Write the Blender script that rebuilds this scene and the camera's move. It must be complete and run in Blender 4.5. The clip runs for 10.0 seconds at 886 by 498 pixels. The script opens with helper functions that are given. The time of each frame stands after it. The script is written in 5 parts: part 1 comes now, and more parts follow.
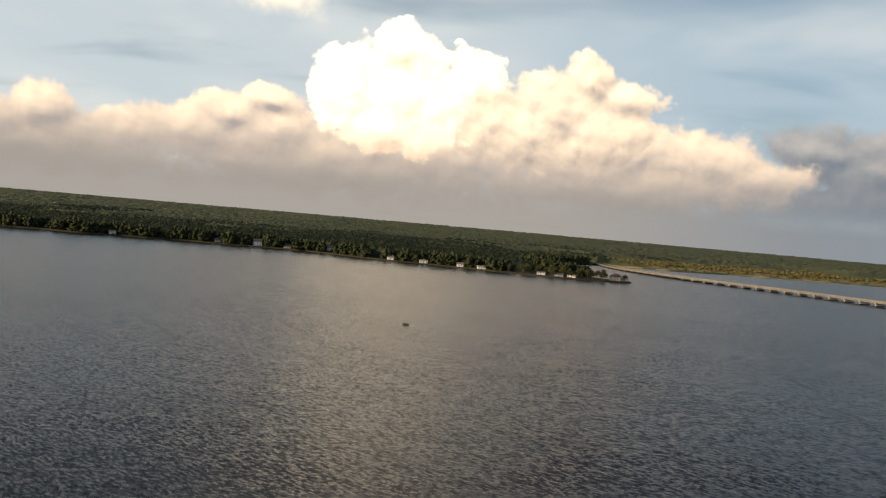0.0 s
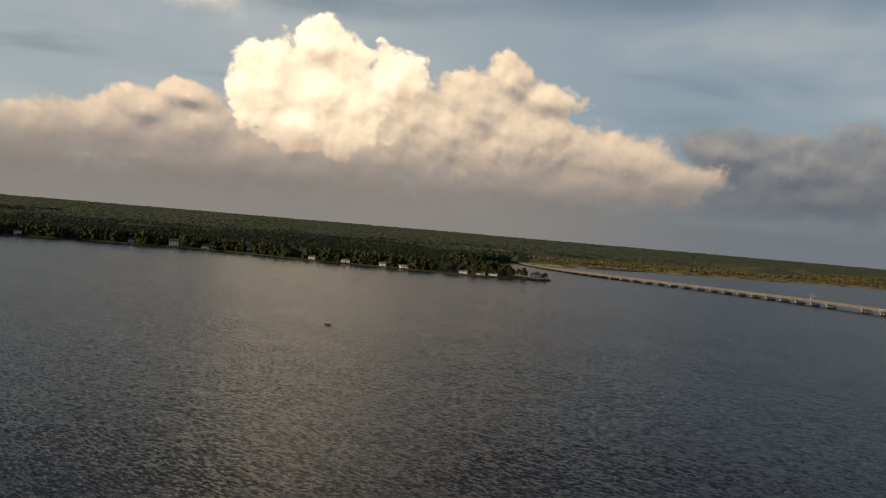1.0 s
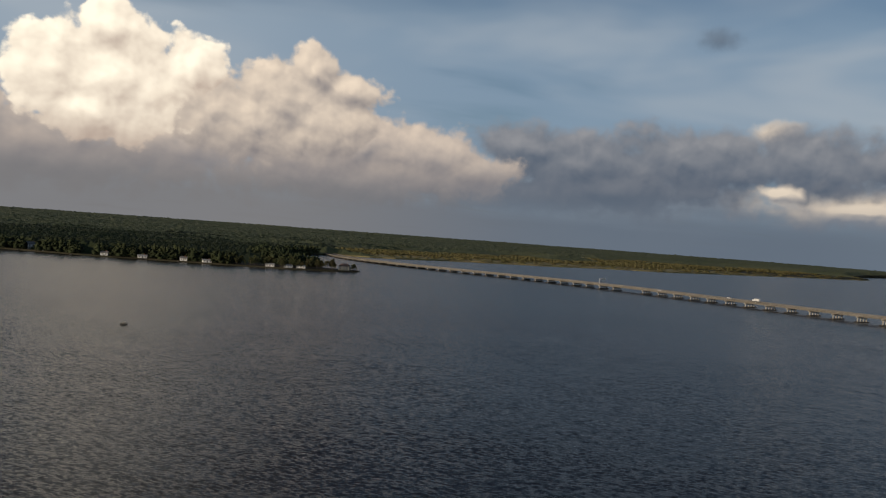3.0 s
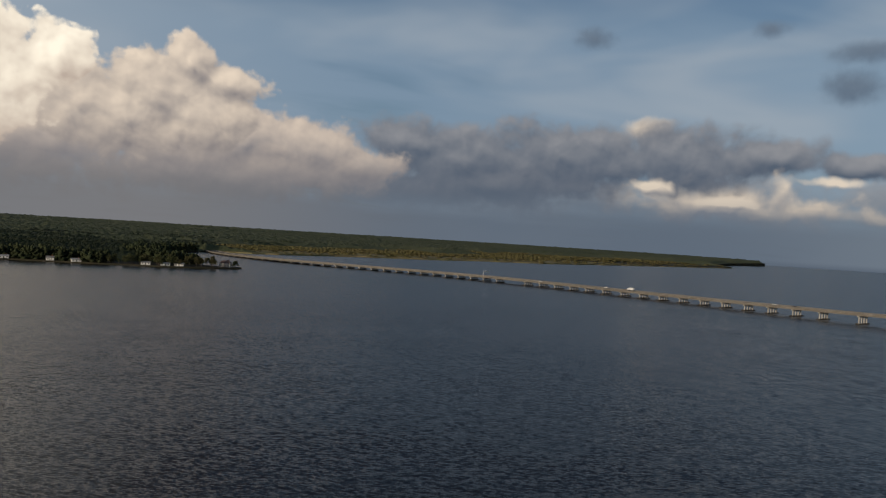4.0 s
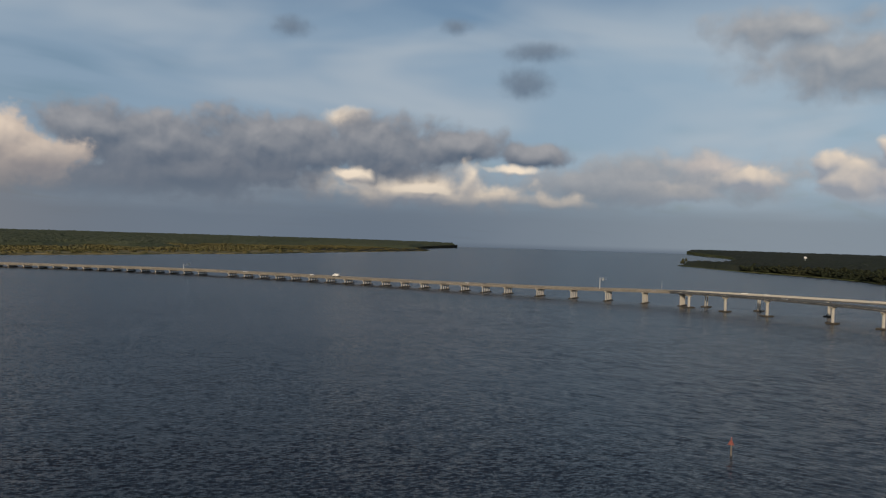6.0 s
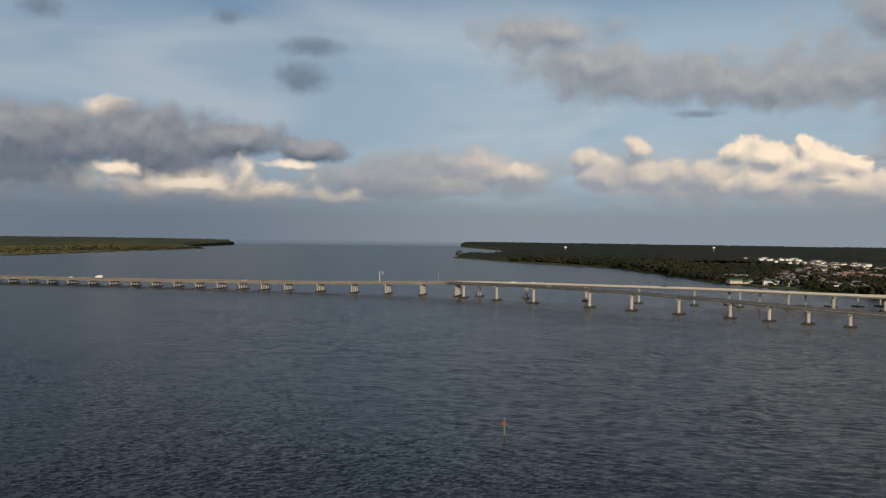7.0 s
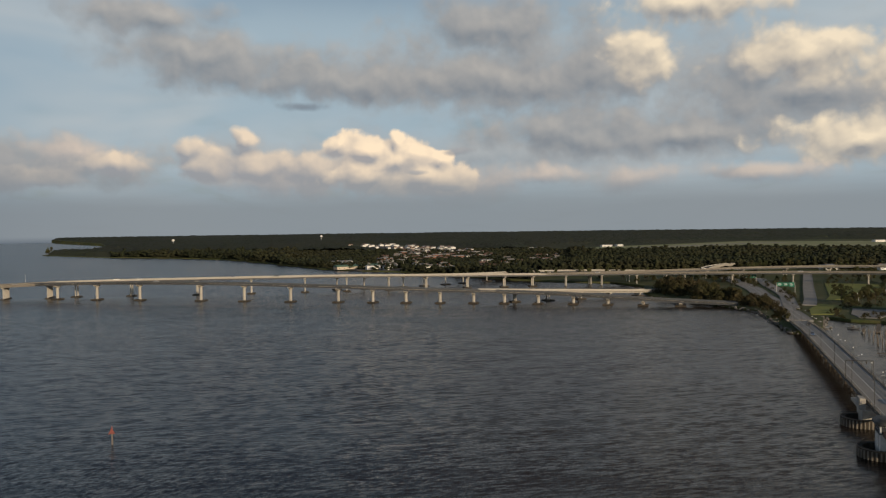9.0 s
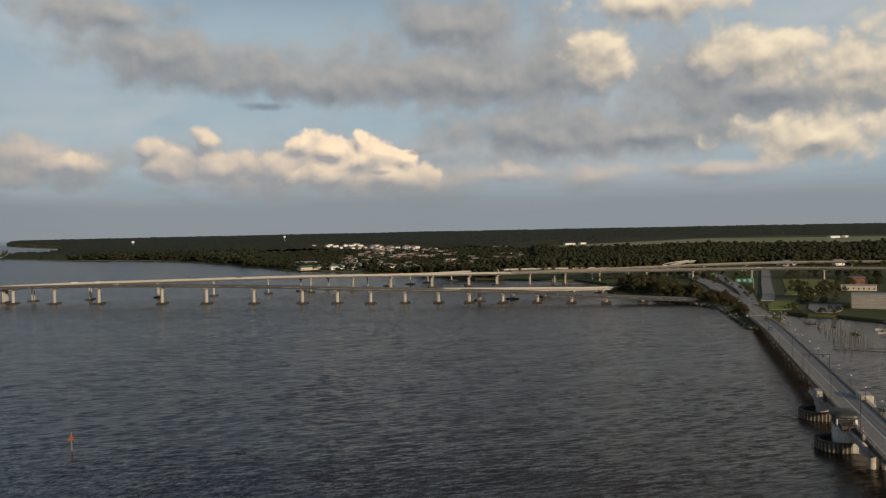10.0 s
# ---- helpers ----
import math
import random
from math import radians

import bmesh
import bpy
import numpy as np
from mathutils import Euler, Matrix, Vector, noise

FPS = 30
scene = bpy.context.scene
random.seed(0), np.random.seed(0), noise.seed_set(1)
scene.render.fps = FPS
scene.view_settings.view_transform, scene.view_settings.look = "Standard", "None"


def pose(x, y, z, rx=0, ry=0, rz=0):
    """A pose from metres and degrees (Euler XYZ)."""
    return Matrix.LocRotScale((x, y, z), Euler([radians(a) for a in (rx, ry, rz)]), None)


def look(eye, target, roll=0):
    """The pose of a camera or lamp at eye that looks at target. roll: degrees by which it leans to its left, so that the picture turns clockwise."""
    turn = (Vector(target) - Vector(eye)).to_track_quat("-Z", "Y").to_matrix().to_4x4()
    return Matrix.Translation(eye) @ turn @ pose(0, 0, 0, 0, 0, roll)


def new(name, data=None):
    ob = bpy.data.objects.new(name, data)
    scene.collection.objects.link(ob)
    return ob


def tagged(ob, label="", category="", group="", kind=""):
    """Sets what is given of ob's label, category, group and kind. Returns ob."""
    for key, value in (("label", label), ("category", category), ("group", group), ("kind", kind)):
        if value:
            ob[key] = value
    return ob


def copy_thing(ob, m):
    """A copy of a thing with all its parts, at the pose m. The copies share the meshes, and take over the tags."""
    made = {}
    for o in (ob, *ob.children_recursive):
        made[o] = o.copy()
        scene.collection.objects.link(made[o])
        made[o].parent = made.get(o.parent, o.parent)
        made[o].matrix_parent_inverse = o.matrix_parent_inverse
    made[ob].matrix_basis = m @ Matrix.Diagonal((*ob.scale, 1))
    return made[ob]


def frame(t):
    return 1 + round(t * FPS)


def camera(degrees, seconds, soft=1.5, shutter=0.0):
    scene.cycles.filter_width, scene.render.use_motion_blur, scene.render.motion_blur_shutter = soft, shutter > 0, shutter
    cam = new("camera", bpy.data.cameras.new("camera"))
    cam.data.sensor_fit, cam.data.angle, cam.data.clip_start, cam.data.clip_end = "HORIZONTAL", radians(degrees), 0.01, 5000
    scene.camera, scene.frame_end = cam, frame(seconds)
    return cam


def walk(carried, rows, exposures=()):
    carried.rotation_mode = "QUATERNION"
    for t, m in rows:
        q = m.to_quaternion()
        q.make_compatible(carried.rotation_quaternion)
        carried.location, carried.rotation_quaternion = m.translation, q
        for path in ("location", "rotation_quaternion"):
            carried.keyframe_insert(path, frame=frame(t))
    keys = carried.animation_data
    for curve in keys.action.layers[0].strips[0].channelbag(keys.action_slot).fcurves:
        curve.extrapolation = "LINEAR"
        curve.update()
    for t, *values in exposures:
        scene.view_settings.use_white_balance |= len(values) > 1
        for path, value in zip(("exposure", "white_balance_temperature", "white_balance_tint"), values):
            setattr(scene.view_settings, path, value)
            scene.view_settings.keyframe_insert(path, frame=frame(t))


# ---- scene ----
# ---------------------------------------------------------------- camera
EYE = 56.0
cam = camera(57.74, 10.0, soft=1.25)
ROWS = [
    (0.0, 88.006, -4.995, 0.0), (0.5, 88.089, -4.923, -0.836), (1.0, 88.422, -4.886, -5.556),
    (1.5, 88.679, -4.639, -9.865), (2.0, 88.762, -4.444, -12.842), (3.5, 88.969, -3.926, -23.040),
    (4.0, 89.040, -3.538, -27.435), (4.5, 89.097, -3.210, -32.322), (5.0, 89.086, -2.732, -36.241),
    (6.5, 89.181, -1.261, -55.918), (7.0, 89.143, -0.770, -63.924), (7.5, 89.029, -0.327, -72.055),
    (8.0, 88.855, 0.090, -78.576), (8.5, 88.663, 0.445, -85.230), (9.0, 88.489, 0.732, -91.176),
    (9.5, 88.433, 0.969, -94.290), (10.0, 88.414, 1.177, -93.724),
]
walk(cam, [(t, pose(0, 0, EYE, rx, ry, rz)) for t, rx, ry, rz in ROWS],
     exposures=[(0.0, 0.68, 7300, 10), (0.3, 0.40, 7300, 10), (0.6, 0.16, 7200, 10), (1.0, 0.0, 7200, 10), (2.0, -0.08, 6800, 10), (3.5, -0.27, 6150, 10),
                (5.0, -0.34, 6200, 10), (6.5, 0.06, 6320, 10), (8.0, 0.04, 6600, 10), (10.0, 0.04, 6850, 10)])

# ---------------------------------------------------------------- sun and sky
SUN_AZ, SUN_EL = radians(-116), radians(11)      # clockwise from +y, above the horizon
sun_way = Vector((math.sin(SUN_AZ) * math.cos(SUN_EL), math.cos(SUN_AZ) * math.cos(SUN_EL), math.sin(SUN_EL)))
sun_data = bpy.data.lights.new("sun", "SUN")
sun_data.energy, sun_data.angle, sun_data.color = 3.3, radians(1.0), (1.0, 0.81, 0.59)
sun_lamp = new("sun", sun_data)
sun_lamp.matrix_world = look(sun_way * 100, (0, 0, 0))

world = bpy.data.worlds.new("evening_sky")
scene.world = world
world.use_nodes = True
world.cycles.sampling_method, world.cycles.sample_map_resolution = "MANUAL", 256
wt = world.node_tree
wt.nodes.clear()


class Net:
    """Short hand for wiring shader nodes."""

    def __init__(self, tree):
        self.tree = tree

    def put(self, value, socket):
        if isinstance(value, bpy.types.NodeSocket):
            self.tree.links.new(value, socket)
        elif value is not None:
            socket.default_value = value

    def math(self, op, a, b=None, c=None, clamp=False):
        n = self.tree.nodes.new("ShaderNodeMath")
        n.operation, n.use_clamp = op, clamp
        for i, v in enumerate((a, b, c)):
            self.put(v, n.inputs[i])
        return n.outputs[0]

    def vec(self, op, a, b=None, c=None, out=0):
        n = self.tree.nodes.new("ShaderNodeVectorMath")
        n.operation = op
        for i, v in enumerate((a, b, c)):
            self.put(v, n.inputs[i])
        return n.outputs[out]

    def scale(self, a, s):
        n = self.tree.nodes.new("ShaderNodeVectorMath")
        n.operation = "SCALE"
        self.put(a, n.inputs[0])
        self.put(s, n.inputs["Scale"])
        return n.outputs[0]

    def xyz(self, x=0.0, y=0.0, z=0.0):
        n = self.tree.nodes.new("ShaderNodeCombineXYZ")
        for i, v in enumerate((x, y, z)):
            self.put(v, n.inputs[i])
        return n.outputs[0]

    def split(self, v):
        n = self.tree.nodes.new("ShaderNodeSeparateXYZ")
        self.put(v, n.inputs[0])
        return n.outputs

    def noise(self, v, scale, detail=3.0, rough=0.5, out="Fac", distortion=0.0):
        n = self.tree.nodes.new("ShaderNodeTexNoise")
        self.put(v, n.inputs["Vector"])
        n.inputs["Scale"].default_value, n.inputs["Detail"].default_value = scale, detail
        n.inputs["Roughness"].default_value, n.inputs["Distortion"].default_value = rough, distortion
        return n.outputs[out]

    def ramp(self, v, lo, hi, a=0.0, b=1.0):
        n = self.tree.nodes.new("ShaderNodeMapRange")
        n.interpolation_type = "SMOOTHSTEP"
        for i, x in enumerate((v, lo, hi, a, b)):
            self.put(x, n.inputs[i])
        return n.outputs[0]

    def mix(self, f, a, b):
        n = self.tree.nodes.new("ShaderNodeMix")
        n.data_type = "RGBA"
        self.put(f, n.inputs[0])
        self.put((*a, 1) if isinstance(a, tuple) else a, n.inputs[6])
        self.put((*b, 1) if isinstance(b, tuple) else b, n.inputs[7])
        return n.outputs[2]


def srgb(r, g, b):
    """Linear colour from 0..255 display values."""
    return tuple(((v / 255 + 0.055) / 1.055) ** 2.4 if v > 10 else v / 3294.6 for v in (r, g, b))


W = Net(wt)
way = wt.nodes.new("ShaderNodeTexCoord").outputs["Generated"]
wx, wy, wz = W.split(way)
az = W.math("MULTIPLY", W.math("ARCTAN2", wx, wy), 180 / math.pi)
el = W.math("MULTIPLY", W.math("ARCSINE", W.math("MAXIMUM", W.math("MINIMUM", wz, 1.0), -1.0)), 180 / math.pi)
place = W.xyz(az, el, 0.0)

# clear evening sky
sky = wt.nodes.new("ShaderNodeTexSky")
sky.sky_type, sky.sun_disc = "NISHITA", False
sky.sun_elevation, sky.sun_rotation = SUN_EL, SUN_AZ
sky.air_density, sky.dust_density, sky.ozone_density = 1.0, 1.5, 2.0
colour = W.vec("MULTIPLY", sky.outputs[0], (0.064, 0.069, 0.075))

# high thin veil, in streaks seen in perspective
flat = W.vec("DIVIDE", way, W.xyz(W.math("ADD", wz, 0.12), W.math("ADD", wz, 0.12), 1.0))
streak = W.noise(W.vec("MULTIPLY", flat, (1.0, 1.9, 0.0)), 1.15, 3.0, 0.5, distortion=0.3)
lower = W.ramp(el, 13.0, 19.5, 1.0, 0.04)
colour = W.mix(W.math("MULTIPLY", W.ramp(streak, 0.0, 0.48), W.math("MULTIPLY", lower, W.math("MAXIMUM", W.ramp(az, -5.0, 25.0, 0.96, 0.84), W.ramp(az, 40.0, 75.0, 0.84, 0.94)))), colour,
               W.mix(W.ramp(az, -5.0, 25.0), srgb(160, 174, 186), W.mix(W.ramp(az, 35.0, 80.0), srgb(142, 162, 180), srgb(158, 178, 192))))
wisp = W.noise(W.vec("MULTIPLY", place, (0.05, 0.16, 0.0)), 1.0, 3.0, 0.55, distortion=0.4)
colour = W.mix(W.math("MULTIPLY", W.ramp(wisp, 0.40, 0.70), W.math("MULTIPLY", lower, 0.60)), colour, srgb(184, 190, 194))

# billows: the same folds are read at each direction and a little further towards the sun
lean = W.ramp(az, 15.0, 85.0, -0.40, 0.34)
beside = W.vec("ADD", place, W.xyz(lean, 0.62, 0.0))


def folds(p):
    fine = W.vec("SUBTRACT", W.noise(p, 0.50, 2.0, 0.45, "Color"), (0.5, 0.5, 0.5))
    wide = W.vec("SUBTRACT", W.noise(p, 0.24, 1.5, 0.5, "Color"), (0.5, 0.5, 0.5))
    cell = wt.nodes.new("ShaderNodeTexVoronoi")
    cell.feature, cell.voronoi_dimensions, cell.normalize = "SMOOTH_F1", "2D", True
    W.put(W.vec("ADD", W.vec("MULTIPLY", p, (1.0, 1.15, 0.0)), W.scale(fine, 1.6)), cell.inputs["Vector"])
    for key, value in (("Scale", 0.37), ("Detail", 2.2), ("Roughness", 0.40), ("Lacunarity", 2.3), ("Smoothness", 0.45)):
        cell.inputs[key].default_value = value
    return p, fine, wide, W.math("MULTIPLY_ADD", cell.outputs["Distance"], -1.9, 0.62)


HERE, BESIDE = folds(place), folds(beside)


FRAY = W.math("MULTIPLY_ADD", W.noise(place, 1.6, 3.0, 0.5), 0.36, -0.18)


step_up = W.vec("ADD", place, W.xyz(W.math("MULTIPLY", lean, 0.4), 0.26, 0.0))
RELIEF = W.math("SUBTRACT", W.noise(place, 0.75, 3.0, 0.5), W.noise(step_up, 0.75, 3.0, 0.5))


def heads(point, blobs, fine, wide, billow, union):
    """How deep a direction (azimuth, elevation in degrees) lies inside a bank of cloud heads."""
    p, f, w, puff = point
    q = W.vec("ADD", p, W.vec("MULTIPLY", W.vec("ADD", W.scale(f, fine), W.scale(w, wide)), (1.0, 0.55, 0.0)))
    q = W.vec("MULTIPLY", q, (1.0, 1.0, 0.0))
    near = None
    for a, e, ra, re in blobs:
        d = W.vec("LENGTH", W.vec("MULTIPLY_ADD", q, (1 / ra, 1 / re, 0.0), (-a / ra, -e / re, 0.0)), out=1)
        near = d if near is None else W.math("SMOOTH_MIN", near, d, union)
    return W.math("MULTIPLY_ADD", puff, billow, W.math("SUBTRACT", 1.0, near))


def lay(colour, blobs, fine, wide, billow, union, soft, gain, middle, lit, shade, opaque=1.0, base=None, fade=None, relief=0.3, fray=1.0):
    """Lays a bank of clouds over the sky: lit on the side where its depth falls off towards the light."""
    here, there = heads(HERE, blobs, fine, wide, billow, union), heads(BESIDE, blobs, fine, wide, billow, union)
    cover = W.math("MULTIPLY", W.ramp(W.math("MULTIPLY_ADD", FRAY, fray, here), 0.0, soft), opaque)
    if fade:
        cover = W.math("MULTIPLY", cover, W.ramp(el, *fade))
    glow = W.math("MULTIPLY_ADD", W.math("SUBTRACT", here, there), gain, W.math("MULTIPLY_ADD", RELIEF, relief, middle), clamp=True)
    if base:
        glow = W.math("MULTIPLY", glow, W.ramp(el, base[0], base[1], base[2], 1.0))
    return W.mix(cover, colour, W.mix(glow, shade, lit))


# sunlit high cloud above the great cumulus
HIGH_GLOW = [(-13.0, 14.2, 4.0, 1.8), (-5.0, 22.0, 13.0, 6.5), (-5.0, 33.0, 14.0, 10.0)]
colour = lay(colour, HIGH_GLOW, 2.0, 4.0, 0.4, 0.5, 1.1, 0.3, 0.7, srgb(255, 240, 216), srgb(206, 200, 192), 0.9)

# grey layer clouds, high in the east
GREY_SHEET = [(100.0, 11.0, 26.0, 4.2), (118.0, 7.0, 14.0, 4.0), (92.0, 5.0, 34.0, 2.6)]
colour = lay(colour, GREY_SHEET, 2.0, 8.0, 0.5, 0.5, 0.8, 0.6, 0.45, srgb(182, 186, 188), srgb(136, 145, 154), 0.88)
HIGH_SHEET = [(112.0, 30.0, 36.0, 14.0)]
colour = lay(colour, HIGH_SHEET, 2.0, 6.0, 0.4, 0.5, 0.7, 0.5, 0.4, srgb(158, 146, 136), srgb(98, 96, 97), 0.9)
GREY_LAYER = [
    (75.4, 11.7, 9.0, 2.1), (84.5, 10.6, 15.0, 2.0), (95.4, 10.5, 13.0, 2.6), (95.0, 14.0, 8.0, 2.6), (71.4, 14.1, 7.0, 1.6), (102.1, 10.3, 6.0, 2.8),
    (112.0, 10.0, 5.0, 2.6), (116.5, 8.3, 11.0, 2.5), (101.0, 6.6, 10.0, 2.5), (108.5, 6.2, 9.0, 1.8), (66.0, 4.6, 8.0, 1.9), (60.0, 4.0, 8.0, 1.9)]
colour = lay(colour, GREY_LAYER, 2.2, 4.0, 0.5, 0.5, 0.7, 0.55, 0.24, srgb(208, 200, 190), srgb(118, 127, 138), 0.88, relief=0.12, fray=0.5)
DARK_PATCHES = [(53.8, 10.9, 2.7, 1.4), (54.5, 13.0, 3.1, 1.0), (37.4, 14.1, 2.0, 1.0), (48.9, 14.6, 1.7, 0.8), (111.3, 3.4, 2.6, 0.5), (81.5, 8.5, 2.2, 0.4)]
colour = lay(colour, DARK_PATCHES, 0.8, 1.0, 0.3, 0.3, 0.9, 0.2, 0.1, srgb(150, 158, 166), srgb(100, 114, 130), 0.85)
WARM_HEADS = [(105.3, 11.6, 2.9, 2.7), (115.5, 10.9, 6.2, 2.2), (121.0, 9.6, 5.5, 2.2), (119.2, 5.3, 7.0, 2.0), (128.0, 13.0, 8.0, 5.0), (109.0, 14.6, 7.0, 1.6)]
colour = lay(colour, WARM_HEADS, 1.2, 1.8, 0.7, 0.4, 0.6, 1.0, 0.5, srgb(242, 226, 200), srgb(146, 147, 150), 0.92)

# evening cumulus over the town
SOFT_HEADS = [(104.4, 3.3, 4.2, 1.3), (98.0, 3.6, 4.2, 1.0), (66.5, 5.2, 5.0, 1.2), (80.0, 3.4, 10.0, 1.8), (92.0, 3.0, 8.0, 1.8), (113.0, 3.4, 6.0, 0.9)]
colour = lay(colour, SOFT_HEADS, 1.0, 1.5, 0.55, 0.4, 0.9, 0.8, 0.4, srgb(216, 200, 186), srgb(146, 150, 158), 0.85, (0.5, 4.0, 0.3))
PALE_HEADS = [(73.8, 5.6, 1.1, 1.3), (74.6, 4.5, 2.6, 1.5), (78.4, 4.3, 3.4, 1.5), (77.3, 6.3, 1.2, 0.9), (82.5, 4.2, 4.5, 1.6), (69.0, 4.6, 3.2, 1.0), (64.0, 3.4, 4.0, 0.9)]
colour = lay(colour, PALE_HEADS, 1.5, 1.0, 0.6, 0.4, 0.5, 1.0, 0.26, srgb(236, 216, 192), srgb(150, 153, 160), 0.9, (1.4, 6.2, 0.3), (1.6, 3.6))
TOWN_CUMULUS = [(84.0, 6.0, 1.6, 1.1), (85.9, 5.6, 1.5, 1.1), (88.0, 6.3, 0.9, 1.0), (88.1, 4.9, 2.8, 1.9), (90.3, 3.7, 3.6, 1.7), (86.3, 3.6, 3.6, 1.7), (91.2, 5.0, 1.2, 0.8)]
colour = lay(colour, TOWN_CUMULUS, 1.5, 0.7, 0.6, 0.35, 0.28, 1.15, 0.42, srgb(255, 232, 202), srgb(158, 158, 162), 0.95, (1.2, 4.6, 0.35), (1.4, 3.2))
SCRAPS = [(92.3, 5.4, 1.6, 0.35), (89.3, 3.9, 1.0, 0.25), (91.6, 2.9, 1.2, 0.3)]
colour = lay(colour, SCRAPS, 1.0, 0.6, 0.3, 0.3, 0.8, 0.3, 0.2, srgb(170, 170, 172), srgb(124, 132, 144), 0.8)

# the grey bank over the river mouth and the lit heads beneath it
VEILED_BASE = [(34.0, 3.6, 12.0, 2.9), (48.0, 3.9, 9.0, 2.6), (60.0, 3.8, 10.0, 2.2)]
colour = lay(colour, VEILED_BASE, 1.2, 2.0, 0.35, 0.5, 0.9, 0.6, 0.35, srgb(180, 178, 176), srgb(126, 134, 144), 0.9)
UNDER_BANK = [(41.0, 7.8, 2.1, 1.3), (45.8, 3.1, 9.5, 1.7), (51.1, 3.0, 3.0, 1.6), (56.0, 2.6, 4.0, 0.8)]
colour = lay(colour, UNDER_BANK, 1.5, 1.2, 0.7, 0.3, 0.8, 1.1, 0.40, srgb(250, 228, 200), srgb(150, 150, 154), 0.97, (1.0, 3.4, 0.3), (0.6, 2.0))
DARK_BANK = [(28.6, 5.6, 7.4, 2.8), (36.6, 6.1, 9.0, 2.9), (43.8, 6.1, 6.8, 2.7), (49.4, 6.5, 4.4, 1.6), (24.6, 6.5, 5.4, 2.0), (54.8, 5.9, 3.2, 1.2), (31.0, 4.0, 9.0, 2.2), (24.0, 3.2, 9.0, 1.9)]
colour = lay(colour, DARK_BANK, 1.4, 1.4, 0.6, 0.4, 0.5, 0.8, 0.30, srgb(176, 172, 170), srgb(92, 102, 116), 0.95, (2.6, 7.5, 0.3), (1.0, 3.2), relief=0.15, fray=0.7)
BEFORE_BANK = [(41.5, 4.3, 1.8, 0.8), (50.1, 4.2, 1.4, 1.5), (53.1, 4.9, 2.6, 0.45), (47.0, 3.3, 3.0, 0.5)]
colour = lay(colour, BEFORE_BANK, 1.5, 1.0, 0.8, 0.25, 0.8, 1.0, 0.45, srgb(250, 230, 204), srgb(156, 153, 154), 0.95)

# the great cumulus across the river
SHELF_BASE = [(-9.0, 3.0, 20.0, 2.4), (12.0, 3.4, 13.0, 2.3), (-28.0, 2.6, 12.0, 2.2)]
colour = lay(colour, SHELF_BASE, 1.2, 2.0, 0.5, 0.4, 0.6, 0.8, 0.35, srgb(214, 196, 180), srgb(128, 124, 124), 0.95, (0.8, 4.5, 0.15))
SHELF = [
    (-18.1, 4.6, 4.6, 2.3), (-12.5, 5.2, 4.6, 2.6), (-21.9, 3.8, 4.8, 2.1), (-8.1, 3.9, 6.0, 2.4), (0.3, 4.4, 6.0, 2.3), (-12.6, 7.4, 2.8, 1.2), (-15.4, 6.2, 3.4, 1.5),
    (8.3, 4.6, 6.0, 2.4), (13.5, 5.9, 4.4, 2.4), (17.7, 5.6, 5.2, 2.2), (21.0, 4.4, 3.9, 1.8), (15.3, 3.9, 4.6, 1.7), (-26.8, 4.9, 2.2, 2.3), (-32.0, 4.0, 5.0, 2.2)]
colour = lay(colour, SHELF, 1.4, 1.0, 0.5, 0.3, 0.32, 0.95, 0.44, srgb(248, 224, 198), srgb(142, 136, 136), 0.95, (2.6, 7.0, 0.15), (1.6, 4.2))
SECOND_TOWER = [(9.3, 10.6, 1.8, 1.9), (7.1, 8.6, 3.7, 2.9), (5.3, 6.6, 4.3, 3.3), (12.1, 9.3, 2.9, 1.4), (10.4, 7.0, 3.8, 2.7), (2.4, 7.4, 3.4, 2.9)]
colour = lay(colour, SECOND_TOWER, 1.2, 0.6, 0.5, 0.3, 0.24, 1.0, 0.48, tuple(1.08 * c for c in srgb(255, 232, 204)), srgb(146, 138, 136), 0.97, (2.6, 7.0, 0.35))
GREAT_TOWER = [(-4.0, 11.7, 2.0, 1.9), (-7.3, 8.9, 3.2, 2.8), (-3.3, 8.5, 4.8, 4.1), (1.3, 10.1, 2.3, 2.2), (-4.7, 6.4, 4.5, 2.3)]
colour = lay(colour, GREAT_TOWER, 1.0, 0.4, 0.6, 0.35, 0.20, 0.9, 0.62, tuple(1.4 * c for c in srgb(255, 240, 214)), srgb(190, 168, 152), 0.98, (3.8, 6.8, 0.25))

# rain-grey haze down to the horizon
thick = W.noise(W.vec("MULTIPLY", place, (0.06, 0.5, 0.0)), 1.0, 4.0, 0.5)
edge = W.math("MULTIPLY_ADD", thick, 2.2, W.math("MULTIPLY", el, -1.0))
haze = W.mix(W.ramp(az, 5.0, 32.0), srgb(132, 129, 128), srgb(104, 114, 126))
haze = W.mix(W.ramp(az, 42.0, 72.0), haze, srgb(132, 141, 149))
colour = W.mix(W.math("MULTIPLY", W.ramp(edge, -3.7, 0.0), 0.93), colour, haze)
colour = W.mix(W.ramp(el, -0.75, -0.20, 1.0, 0.0), colour, srgb(100, 110, 122))
back = wt.nodes.new("ShaderNodeBackground")
wt.links.new(colour, back.inputs[0])
back.inputs[1].default_value = 1.0
wt.links.new(back.outputs[0], wt.nodes.new("ShaderNodeOutputWorld").inputs[0])

